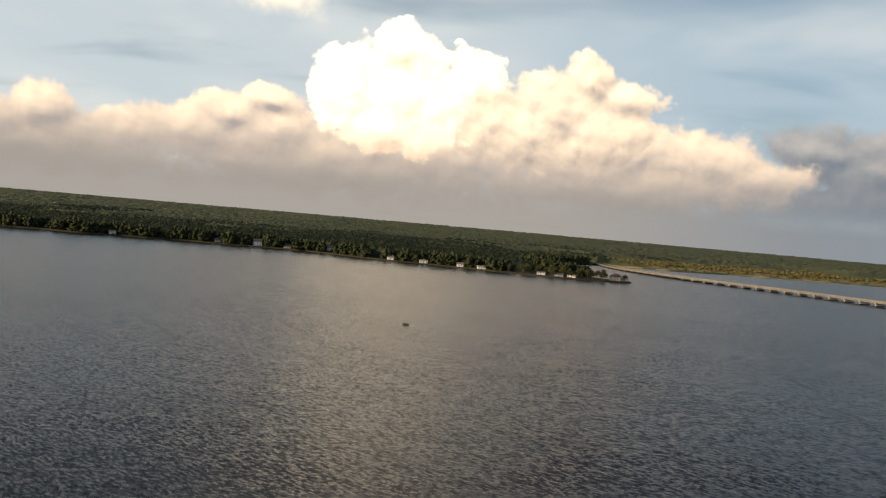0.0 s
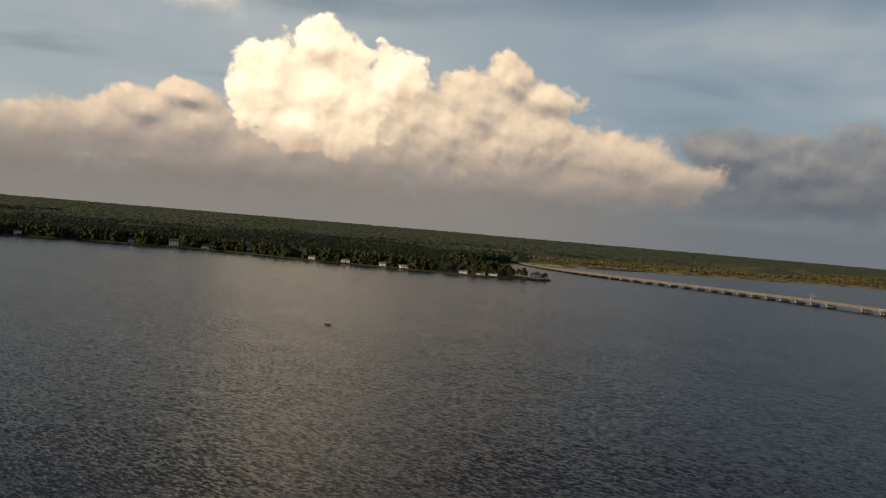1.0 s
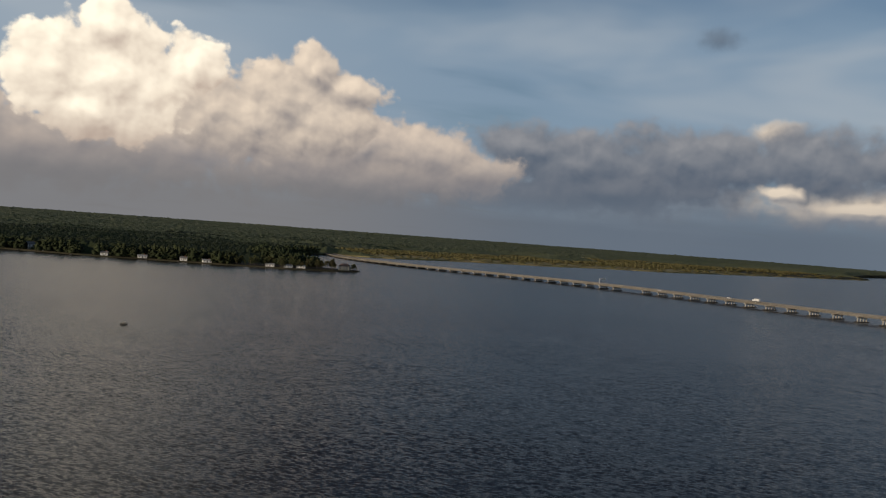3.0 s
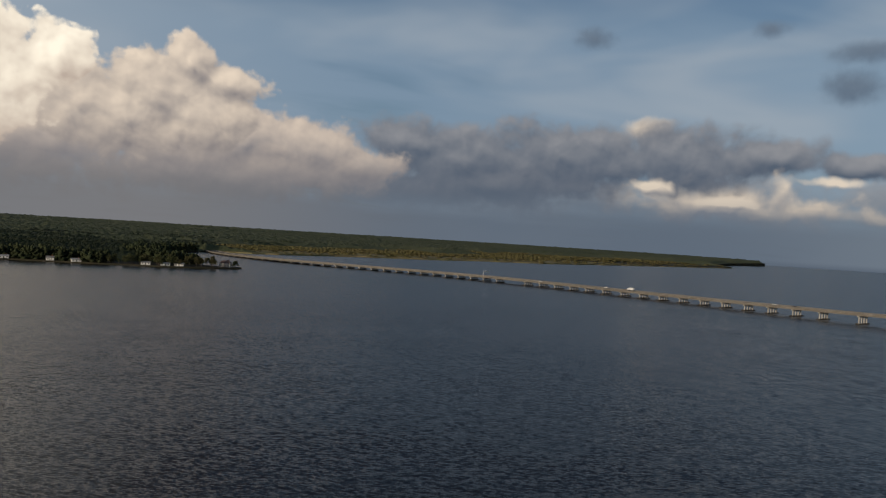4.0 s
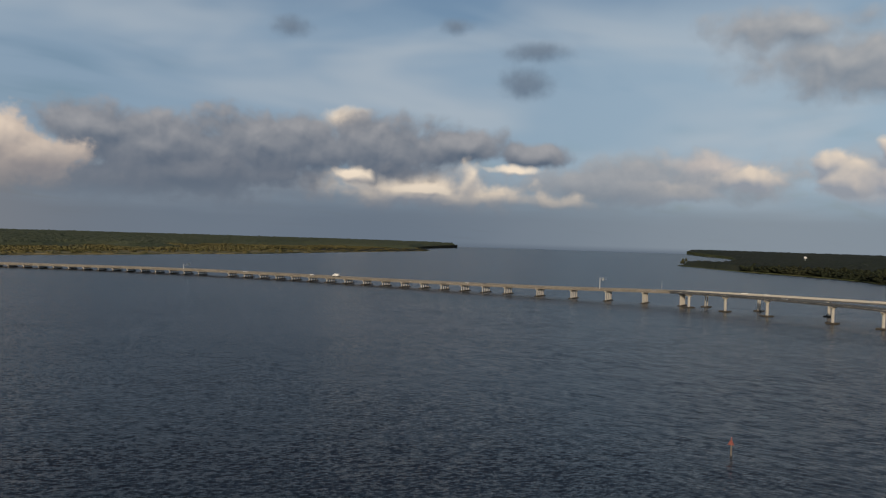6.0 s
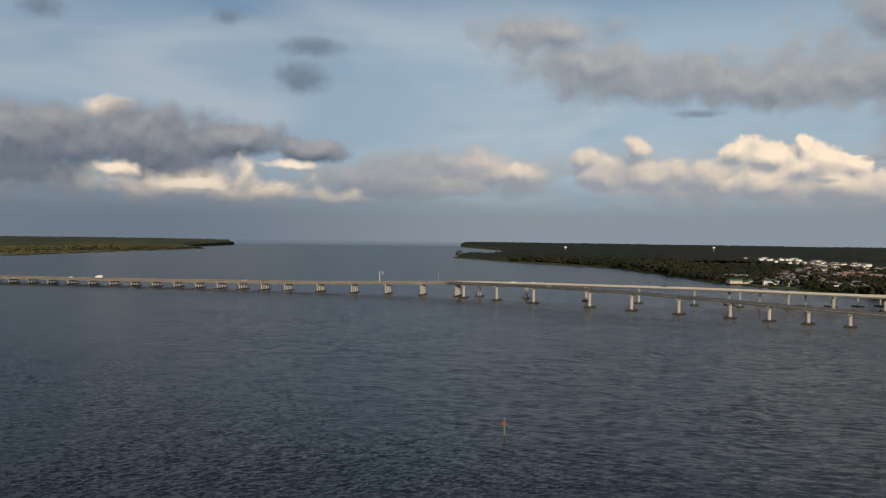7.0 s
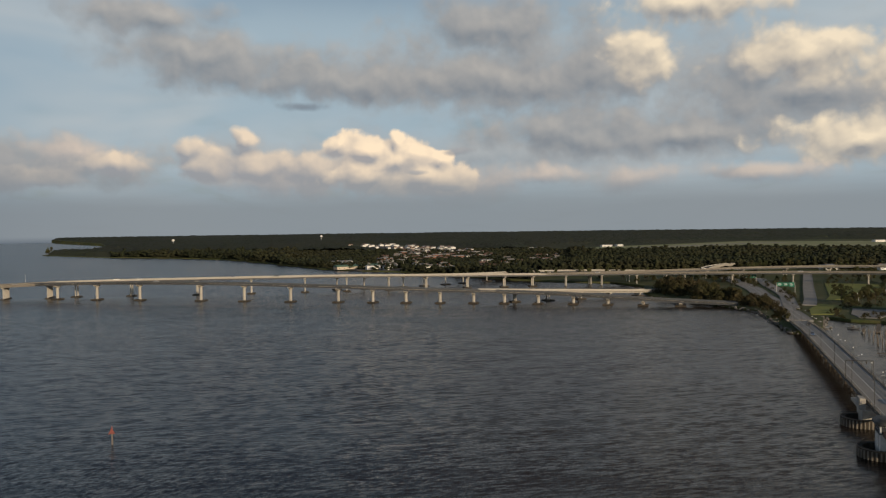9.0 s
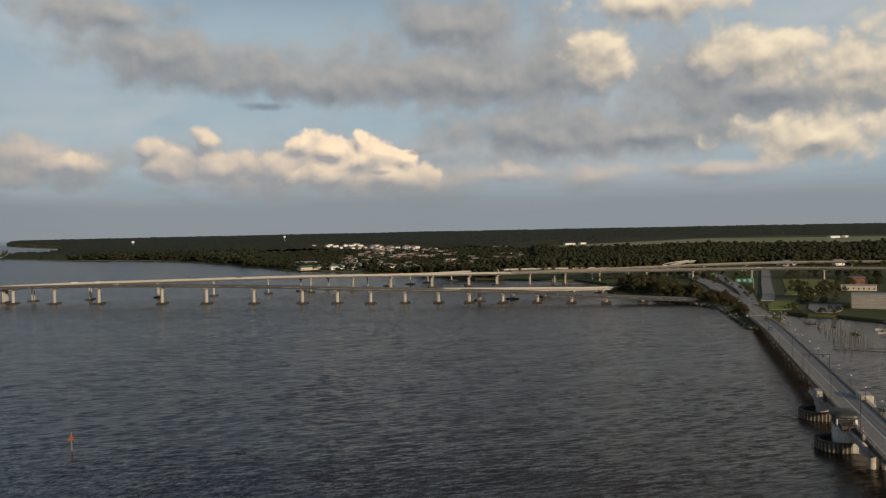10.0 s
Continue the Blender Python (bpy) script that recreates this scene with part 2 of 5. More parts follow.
# ---------------------------------------------------------------- materials
def material(name, colours, rough=0.7, grain=1.0, coarse=0.05, bump=0.2, metal=0.0, spread=0.0, ior=1.45, clear=0.0):
    """colours: two or three base colours mixed by noise at two sizes (per metre: grain, coarse); spread: change from piece to piece."""
    m = bpy.data.materials.new(name)
    m.use_nodes = True
    n = Net(m.node_tree)
    bsdf = m.node_tree.nodes["Principled BSDF"]
    spot = m.node_tree.nodes.new("ShaderNodeNewGeometry").outputs["Position"]
    fine, wide = n.noise(spot, grain, 4.0, 0.6), n.noise(spot, coarse, 3.0, 0.5)
    c = n.mix(n.ramp(fine, 0.3, 0.7), colours[0], colours[1])
    c = n.mix(n.math("MULTIPLY", n.ramp(wide, 0.4, 0.65), 0.7), c, colours[-1])
    if spread:
        info = m.node_tree.nodes.new("ShaderNodeObjectInfo").outputs["Random"]
        isle = m.node_tree.nodes.new("ShaderNodeNewGeometry").outputs["Random Per Island"]
        k = n.math("FRACT", n.math("ADD", info, isle))
        c = n.vec("SCALE", c)
        n.put(n.math("MULTIPLY_ADD", k, 2 * spread, 1 - spread), c.node.inputs["Scale"])
    n.put(c, bsdf.inputs["Base Color"])
    n.put(n.math("MULTIPLY_ADD", fine, 0.2, rough - 0.1), bsdf.inputs["Roughness"])
    bsdf.inputs["Metallic"].default_value, bsdf.inputs["IOR"].default_value = metal, ior
    bsdf.inputs["Specular IOR Level"].default_value = 0.5 if rough < 0.6 else 0.2
    if bump:
        b = m.node_tree.nodes.new("ShaderNodeBump")
        b.inputs["Strength"].default_value, b.inputs["Distance"].default_value = bump, 0.3 / grain
        n.put(fine, b.inputs["Height"])
        n.put(b.outputs[0], bsdf.inputs["Normal"])
    return m


def water_material():
    """Wind-ruffled brackish river water: short-crested chop, finer ripples, gusts, and slick swirls where the tide runs."""
    m = bpy.data.materials.new("river_water")
    m.use_nodes = True
    n = Net(m.node_tree)
    bsdf = m.node_tree.nodes["Principled BSDF"]
    spot = m.node_tree.nodes.new("ShaderNodeNewGeometry").outputs["Position"]

    def turned(v, angle):
        r = m.node_tree.nodes.new("ShaderNodeVectorRotate")
        r.rotation_type = "Z_AXIS"
        r.inputs["Angle"].default_value = radians(angle)
        n.put(v, r.inputs["Vector"])
        return r.outputs[0]

    p = turned(spot, 38)
    gusts = n.noise(n.vec("MULTIPLY", p, (0.005, 0.011, 0.0)), 1.0, 5.0, 0.6, distortion=1.2)
    patches = n.noise(n.vec("MULTIPLY", p, (0.03, 0.06, 0.0)), 1.0, 3.0, 0.6, distortion=0.8)
    px, py, _ = n.split(spot)
    tide = n.ramp(n.math("MULTIPLY_ADD", py, -0.45, px), 60.0, 260.0)
    eddy = n.noise(n.vec("MULTIPLY", p, (0.010, 0.014, 0.0)), 1.0, 4.0, 0.55, distortion=2.2)
    eddy = n.ramp(n.math("ABSOLUTE", n.math("SUBTRACT", eddy, 0.5)), 0.0, 0.05, 1.0, 0.0)
    calm = n.math("SUBTRACT", 1.0, n.math("MULTIPLY", n.math("MULTIPLY", eddy, tide), 0.42))
    half = (0.5, 0.5, 0.5)

    def train(angle, sizes):
        """Slopes of one wave train whose crests run at this angle."""
        q, slope = turned(spot, angle), None
        for size, detail, amount in sizes:
            w = n.vec("MULTIPLY", n.vec("SUBTRACT", n.noise(n.vec("MULTIPLY", q, size), 1.0, detail, 0.55, "Color", 0.3), half), amount)
            slope = w if slope is None else n.vec("ADD", slope, w)
        return turned(slope, -angle)

    open_water = train(36, (((0.15, 0.34, 0.0), 2.0, (0.10, 0.20, 0.0)), ((0.60, 1.35, 0.0), 2.0, (0.42, 1.00, 0.0)), ((2.0, 3.0, 0.0), 1.0, (0.36, 0.50, 0.0))))
    ebb = train(80, (((0.07, 0.34, 0.0), 2.0, (0.06, 0.34, 0.0)), ((0.26, 1.00, 0.0), 2.0, (0.26, 0.95, 0.0)), ((1.6, 2.8, 0.0), 1.0, (0.36, 0.50, 0.0))))
    power = n.math("MULTIPLY", n.math("MULTIPLY", n.ramp(gusts, 0.34, 0.64, 0.72, 1.12), n.ramp(patches, 0.3, 0.7, 0.80, 1.16)), calm)
    slope = n.scale(n.mix(tide, open_water, ebb), power)
    n.put(n.vec("NORMALIZE", n.vec("ADD", slope, (0.0, 0.0, 1.0))), bsdf.inputs["Normal"])
    n.put(n.mix(tide, n.mix(gusts, (0.008, 0.0078, 0.0075), (0.014, 0.0125, 0.011)), n.mix(gusts, (0.014, 0.0105, 0.0075), (0.022, 0.016, 0.011))), bsdf.inputs["Base Color"])
    bsdf.inputs["Roughness"].default_value, bsdf.inputs["IOR"].default_value = 0.27, 1.33
    bsdf.inputs["Specular IOR Level"].default_value = 0.42
    return m


M_WATER = water_material()
M_LAND = material("woodland_floor", [(0.065, 0.085, 0.032), (0.115, 0.105, 0.052), (0.058, 0.078, 0.026)], 0.95, 0.3, 0.03, 0.6)
M_LITTER = material("dark_leaf_litter", [(0.038, 0.036, 0.022), (0.055, 0.048, 0.030), (0.030, 0.032, 0.018)], 0.95, 0.3, 0.03, 0.6)
M_MARSH = material("tan_marsh_grass", [(0.31, 0.24, 0.125), (0.23, 0.20, 0.09), (0.16, 0.16, 0.065)], 0.95, 0.15, 0.012, 0.5)
M_FIELD = material("dry_pale_airfield_grass", [(0.28, 0.29, 0.15), (0.22, 0.24, 0.11), (0.33, 0.31, 0.19)], 0.95, 0.05, 0.008)
M_LAWN = material("mown_lawn", [(0.18, 0.21, 0.055), (0.24, 0.24, 0.08), (0.15, 0.17, 0.05)], 0.95, 0.4, 0.03)
M_FOREST = material("pine_and_hardwood_canopy", [(0.016, 0.021, 0.011), (0.026, 0.031, 0.015), (0.034, 0.034, 0.017)], 0.9, 0.35, 0.006, 0.6, spread=0.4)
# far west woods: sunlight put into a lighter base colour
M_WOODS_SUNLIT = material("sunlit_woods_canopy", [(0.098, 0.108, 0.050), (0.120, 0.124, 0.062), (0.078, 0.092, 0.042)], 0.95, 0.11, 0.0035, 0.5)
# far east woods: distance haze mixed into a paler, bluer base
M_WOODS_HAZED = material("hazed_far_woods", [(0.030, 0.038, 0.024), (0.042, 0.050, 0.030), (0.050, 0.052, 0.034)], 0.95, 0.10, 0.004, 0.6)
# near west woods: cloud shadow put into a darker base colour
M_WOODS_SHADED = material("cloud_shaded_pine_canopy", [(0.020, 0.030, 0.014), (0.034, 0.044, 0.019), (0.045, 0.050, 0.022)], 0.95, 0.35, 0.006, 0.6, spread=0.4)
M_LEAF = material("autumn_tinged_leaves", [(0.040, 0.050, 0.018), (0.060, 0.064, 0.024), (0.068, 0.056, 0.025)], 0.8, 0.5, 0.03, 0.0, spread=0.35)
M_SCRUB = material("brown_green_scrub", [(0.042, 0.040, 0.018), (0.058, 0.044, 0.022), (0.040, 0.044, 0.017)], 0.9, 0.4, 0.03, 0.2, spread=0.35)
M_REED = material("olive_marsh_scrub", [(0.12, 0.108, 0.044), (0.155, 0.13, 0.055), (0.085, 0.088, 0.033)], 0.95, 0.3, 0.01, 0.4, spread=0.3)
M_BARK = material("grey_brown_bark", [(0.10, 0.08, 0.06), (0.06, 0.05, 0.04)], 0.95, 3.0, 0.4)
M_CONCRETE = material("weathered_concrete", [(0.47, 0.44, 0.385), (0.35, 0.33, 0.29), (0.41, 0.38, 0.33)], 0.85, 0.8, 0.06, 0.15, spread=0.06)
# wet stain on footings and fenders; painted-in shade on the drawbridge columns
M_FOOTING = material("wet_stained_and_shaded_concrete", [(0.085, 0.072, 0.055), (0.05, 0.043, 0.034)], 0.8, 0.8, 0.1)
# darker concrete with the girders' shade in its base colour
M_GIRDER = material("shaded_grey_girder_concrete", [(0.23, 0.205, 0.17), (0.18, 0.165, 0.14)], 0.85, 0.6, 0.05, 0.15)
M_ROAD = material("worn_asphalt", [(0.105, 0.098, 0.088), (0.078, 0.074, 0.068), (0.13, 0.12, 0.105)], 0.9, 1.5, 0.06)
M_PALE = material("pale_concrete_paving", [(0.30, 0.28, 0.25), (0.24, 0.23, 0.21)], 0.9, 0.8, 0.05)
M_ROAD_PALE = material("pale_worn_roadway", [(0.30, 0.285, 0.26), (0.25, 0.24, 0.22), (0.33, 0.31, 0.28)], 0.9, 1.2, 0.08)
# dark steel; also carries girder shade on the back carriageway and drawbridge
M_GIRDER_DARK = material("dark_steel_and_shaded_girder", [(0.085, 0.09, 0.095), (0.065, 0.07, 0.075)], 0.55, 0.8, 0.06, 0.05)
M_LINE = material("road_marking_paint", [(0.62, 0.60, 0.54), (0.45, 0.44, 0.40)], 0.8, 2.0, 0.3, 0.0)
M_WHITE = material("white_painted_boards", [(0.78, 0.77, 0.73), (0.66, 0.65, 0.62)], 0.6, 1.5, 0.2, 0.1)
M_CREAM = material("cream_render", [(0.58, 0.50, 0.40), (0.48, 0.42, 0.34)], 0.8, 1.0, 0.1, 0.1)
M_BRICK = material("orange_red_brick", [(0.27, 0.125, 0.08), (0.21, 0.10, 0.07)], 0.85, 3.0, 0.2)
M_ROOF = material("grey_shingle_roof", [(0.14, 0.14, 0.14), (0.20, 0.19, 0.18)], 0.9, 2.0, 0.2)
M_ROOF_RED = material("brown_red_roof", [(0.15, 0.10, 0.085), (0.12, 0.085, 0.075)], 0.9, 2.0, 0.2)
M_ROOF_PALE = material("pale_flat_roof", [(0.38, 0.38, 0.37), (0.28, 0.28, 0.275)], 0.7, 0.6, 0.1)
M_GREEN = material("green_metal_roof", [(0.07, 0.15, 0.10), (0.09, 0.17, 0.12)], 0.5, 1.0, 0.1)
M_GLASS = material("dark_window_glass", [(0.03, 0.035, 0.04), (0.05, 0.05, 0.055)], 0.12, 0.5, 0.1, 0.0)
M_STEEL = material("galvanised_steel", [(0.42, 0.42, 0.41), (0.34, 0.34, 0.33)], 0.45, 2.0, 0.3, 0.0, metal=0.6)
M_DARK = material("dark_bronze_metal", [(0.035, 0.035, 0.035), (0.05, 0.05, 0.045)], 0.5, 2.0, 0.3, 0.0)
M_SIGN = material("green_road_sign", [(0.02, 0.16, 0.10), (0.02, 0.19, 0.12)], 0.5, 1.0, 0.2, 0.0)
M_RED = material("red_painted_metal", [(0.20, 0.035, 0.022), (0.15, 0.028, 0.018)], 0.5, 3.0, 0.5, 0.0)
M_WOOD = material("grey_weathered_timber", [(0.20, 0.17, 0.13), (0.13, 0.11, 0.09)], 0.9, 3.0, 0.4)
M_TYRE = material("black_rubber", [(0.02, 0.02, 0.02), (0.03, 0.03, 0.03)], 0.9, 3.0, 0.5, 0.0)
M_LAMP = material("milky_lamp_glass", [(0.80, 0.80, 0.78), (0.72, 0.72, 0.70)], 0.3, 3.0, 0.5, 0.0)
M_BLUE = material("blue_paint", [(0.05, 0.10, 0.22), (0.06, 0.11, 0.20)], 0.4, 2.0, 0.4, 0.0)
M_SILVER = material("silver_car_paint", [(0.45, 0.46, 0.47), (0.40, 0.41, 0.42)], 0.35, 2.0, 0.4, 0.0, metal=0.5)
M_ROCK = material("grey_shore_rock", [(0.26, 0.24, 0.21), (0.17, 0.16, 0.14)], 0.9, 1.2, 0.1, 0.4, spread=0.2)


# ---------------------------------------------------------------- mesh helpers
def part(name, bm, mat, parent=None, label="", kind=""):
    """Links a bmesh as one mesh object under a thing or a part."""
    me = bpy.data.meshes.new(name)
    bm.to_mesh(me)
    bm.free()
    me.materials.append(mat)
    ob = new(name, me)
    if parent is not None:
        ob.parent = parent
    return tagged(ob, label, "", "", kind)


def thing(name, m, label, category, group=""):
    ob = new(name)
    ob.matrix_world = m
    ob.empty_display_size = 0.5
    return tagged(ob, label, category, group)


def from_arrays(name, verts, faces, mat, parent=None, label="", kind="", category=""):
    me = bpy.data.meshes.new(name)
    me.from_pydata([tuple(v) for v in verts], [], [tuple(f) for f in faces])
    me.materials.append(mat)
    ob = new(name, me)
    if parent is not None:
        ob.parent = parent
    return tagged(ob, label, category, "", kind)


def box(bm, lo, hi, bevel=0.0):
    r = bmesh.ops.create_cube(bm, size=1.0, matrix=Matrix.Translation([(a + b) / 2 for a, b in zip(lo, hi)])
                              @ Matrix.Diagonal([b - a for a, b in zip(lo, hi)] + [1]))
    if bevel:
        edges = list({e for v in r["verts"] for e in v.link_edges})
        bmesh.ops.bevel(bm, geom=edges, offset=bevel, segments=1, affect="EDGES")
    return bm


def boxes(*rows, bevel=0.0):
    bm = bmesh.new()
    for lo, hi in rows:
        box(bm, lo, hi, bevel)
    return bm


def tube(bm, a, b, ra, rb, sides=8):
    a, b = Vector(a), Vector(b)
    m = Matrix.Translation((a + b) / 2) @ (b - a).to_track_quat("Z", "Y").to_matrix().to_4x4()
    bmesh.ops.create_cone(bm, cap_ends=True, segments=sides, radius1=ra, radius2=rb, depth=(b - a).length, matrix=m)
    return bm


def smooth_line(points, step):
    """Catmull-Rom through rows of (x, y, z, ...), resampled about every step metres."""
    pts = np.array(points, float)
    pts = np.vstack([2 * pts[0] - pts[1], pts, 2 * pts[-1] - pts[-2]])
    out = []
    for i in range(1, len(pts) - 2):
        a, b, c, d = pts[i - 1:i + 3]
        k = max(2, int(np.linalg.norm(c[:2] - b[:2]) / step))
        for t in np.arange(k) / k:
            out.append(0.5 * (2 * b + (c - a) * t + (2 * a - 5 * b + 4 * c - d) * t * t + (3 * b - a - 3 * c + d) * t ** 3))
    out.append(pts[-2])
    return np.array(out)


def sweep(line, profile, closed=True):
    """A bmesh: the profile (offset to the right, height) carried along a line of x, y, z."""
    bm = bmesh.new()
    n = len(line)
    rings = []
    for i, p in enumerate(line):
        d = line[min(i + 1, n - 1)][:2] - line[max(i - 1, 0)][:2]
        d = d / np.linalg.norm(d)
        side = np.array((d[1], -d[0]))
        rings.append([bm.verts.new((p[0] + side[0] * o, p[1] + side[1] * o, p[2] + h)) for o, h in profile])
    k = len(profile)
    for a, b in zip(rings, rings[1:]):
        for j in range(k if closed else k - 1):
            bm.faces.new((a[j], a[(j + 1) % k], b[(j + 1) % k], b[j]))
    if closed:
        bm.faces.new(rings[0][::-1])
        bm.faces.new(rings[-1])
    bmesh.ops.recalc_face_normals(bm, faces=bm.faces)
    return bm


def along(line, gap, first=0.0):
    """Places every gap metres along a line: point, heading angle."""
    seg = np.linalg.norm(np.diff(line[:, :2], axis=0), axis=1)
    run = np.concatenate([[0], np.cumsum(seg)])
    out = []
    s = first
    while s < run[-1]:
        p = [np.interp(s, run, line[:, j]) for j in range(3)]
        q = [np.interp(min(s + 1, run[-1]), run, line[:, j]) - np.interp(max(s - 1, 0), run, line[:, j]) for j in range(2)]
        out.append((p, math.atan2(q[1], q[0])))
        s += gap
    return out


# ---------------------------------------------------------------- water and land
SHORE_WEST = [(-4850, 800), (-3600, 960), (-2400, 1010), (-1500, 1020), (-1000, 1040), (-700, 1030), (-570, 1038), (-444, 1042), (-357, 1066),
              (-256, 1068), (-174, 1064), (-54, 1008), (5, 998), (70, 978), (141, 962), (200, 966), (233, 978), (238, 990), (205, 1010),
              (165, 1050), (145, 1120), (160, 1250), (215, 1380), (270, 1470), (323, 1500), (427, 1500), (561, 1565), (700, 1600)]
SHORE_MARSH = [(807, 1625), (948, 1665), (1202, 1705), (1621, 1885), (1950, 2010), (2200, 2105), (2340, 2162), (2350, 2200), (2400, 2290), (2750, 2560),
               (3050, 2720), (3318, 2850), (3330, 3150), (3200, 3700)]
SHORE_EAST = [(4440, 2050), (4000, 1800), (3755, 1641), (3300, 1330), (2900, 1150), (2500, 1010), (2300, 945), (2130, 925), (2050, 955), (1995, 945), (1942, 900), (1770, 705),
              (1655, 514), (1558, 395), (1359, 275), (1230, 205), (1125, 151), (1060, 90), (1019, 38), (900, -55), (838, -87), (800, -130),
              (775, -178), (720, -196), (660, -178), (613, -173), (590, -186), (564, -192), (527, -203), (500, -208), (453, -197),
              (420, -188), (404, -184), (399, -196), (418, -208), (463, -231), (446, -238), (437, -250), (410, -262), (395, -300),
              (380, -420), (320, -900), (150, -1900), (-300, -4900)]


def ring_arc(a0, a1, r, n):
    return [(r * math.sin(radians(a)), r * math.cos(radians(a))) for a in np.linspace(a0, a1, n)]


def bearing(x, y):
    return math.degrees(math.atan2(x, y))


LAND_WEST = SHORE_WEST + SHORE_MARSH + ring_arc(bearing(3200, 3700), bearing(-4850, 800), 4930, 26)
LAND_EAST = SHORE_EAST + ring_arc(bearing(-300, -4900) + 360.0, bearing(4440, 2050), 4930, 30)


def inside(poly, xs, ys):
    """Even-odd test for arrays of points."""
    p = np.array(poly)
    hit = np.zeros(len(xs), bool)
    for (x0, y0), (x1, y1) in zip(p, np.roll(p, -1, axis=0)):
        cross = ((y0 > ys) != (y1 > ys)) & (xs < (x1 - x0) * (ys - y0) / (y1 - y0 + 1e-9) + x0)
        hit ^= cross
    return hit


def shore_gap(poly, xs, ys):
    """Distance of each point from the polygon's edge."""
    p = np.array(poly, float)
    best = np.full(len(xs), 1e9)
    for a, b in zip(p, np.roll(p, -1, axis=0)):
        d = b - a
        t = np.clip(((xs - a[0]) * d[0] + (ys - a[1]) * d[1]) / (d @ d + 1e-9), 0, 1)
        best = np.minimum(best, np.hypot(xs - a[0] - t * d[0], ys - a[1] - t * d[1]))
    return best


def land_height(x, y):
    """Low coastal plain that rises gently far inland."""
    r = np.hypot(x, y)
    t = np.clip((r - 2300) / 2600, 0, 1)
    return 1.6 + 16.0 * t * t * (3 - 2 * t)


from mathutils.geometry import delaunay_2d_cdt


def rough_edge(shore, amp):
    """More points along a shoreline, with small bays and spits."""
    out = []
    for i, (a, b) in enumerate(zip(shore, shore[1:])):
        k = max(1, int(math.dist(a, b) / 25))
        for j in range(k):
            t = j / k
            x, y = a[0] + (b[0] - a[0]) * t, a[1] + (b[1] - a[1]) * t
            w = amp * noise.noise((x * 0.02, y * 0.02, 3.0)) * (1 if j else 0.2) * min(1.0, math.dist(a, b) / 60)
            dx, dy = b[0] - a[0], b[1] - a[1]
            ln = math.hypot(dx, dy)
            out.append((x - dy / ln * w, y + dx / ln * w))
    return out + [shore[-1]]


def land(name, poly, mat, label):
    outline = [Vector(p) for p in poly]
    xs, ys = np.meshgrid(np.arange(-4900, 4950, 170.0), np.arange(-4900, 4950, 170.0))
    xs, ys = xs.ravel() + 31, ys.ravel() + 17
    keep = inside(poly, xs, ys) & (shore_gap(poly, xs, ys) > 60)
    pts = outline + [Vector((x, y)) for x, y in zip(xs[keep], ys[keep])]
    k = len(outline)
    vs, _, fs, *_ = delaunay_2d_cdt(pts, [(i, (i + 1) % k) for i in range(k)], [], 1, 0.01)
    verts = [(v.x, v.y, float(land_height(v.x, v.y))) for v in vs]
    faces = [tuple(f) for f in fs]
    low = len(verts)
    for i in range(k):
        verts.append((*poly[i], -3.0))
    for i in range(k):
        j = (i + 1) % k
        faces.append((i, low + i, low + j, j))
    me = bpy.data.meshes.new(name)
    me.from_pydata(verts, [], faces)
    bm = bmesh.new()
    bm.from_mesh(me)
    bmesh.ops.recalc_face_normals(bm, faces=bm.faces)
    bm.to_mesh(me)
    bm.free()
    me.materials.append(mat)
    return tagged(new(name, me), label, "ground", "", "structure")


SHORE_WEST_FINE = rough_edge(SHORE_WEST, 10)
LAND_WEST_FINE = SHORE_WEST_FINE + rough_edge(SHORE_MARSH, 14) + LAND_WEST[len(SHORE_WEST) + len(SHORE_MARSH):]
LAND_EAST_FINE = rough_edge(SHORE_EAST[:23], 10) + SHORE_EAST[23:] + LAND_EAST[len(SHORE_EAST):]
land("ground_west", LAND_WEST_FINE, M_LITTER, "low wooded river bank with brown forest floor")
land("ground_east", LAND_EAST_FINE, M_LAND, "low town bank with earth and grass by the river")

bm = bmesh.new()
bmesh.ops.create_circle(bm, cap_ends=True, segments=96, radius=4960)
tagged(part("water", bm, M_WATER), "grey-blue wind-ruffled river water", "water", "", "structure")


def patch(name, pts, z, mat, label, category="ground"):
    """A thin flat sheet of ground cover with a skirt."""
    bm = bmesh.new()
    top = [bm.verts.new((x, y, z)) for x, y in pts]
    f = bm.faces.new(top)
    r = bmesh.ops.extrude_face_region(bm, geom=[f])
    for v in r["geom"]:
        if isinstance(v, bmesh.types.BMVert):
            v.co.z -= 1.2
    bmesh.ops.recalc_face_normals(bm, faces=bm.faces)
    return tagged(part(name, bm, mat), label, category, "", "structure")


def fringe(shore, width):
    """A band of ground outside and inside a shoreline."""
    p = np.array(rough_edge(shore, 14))
    d = np.gradient(p, axis=0)
    d /= np.linalg.norm(d, axis=1)[:, None]
    side = np.stack([-d[:, 1], d[:, 0]], 1)
    w = np.array([width * (0.55 + 0.9 * abs(noise.noise((x * 0.004, y * 0.004, 7.0)))) for x, y in p])[:, None]
    return [tuple(v) for v in p - side * 6] + [tuple(v) for v in (p + side * w)[::-1]]


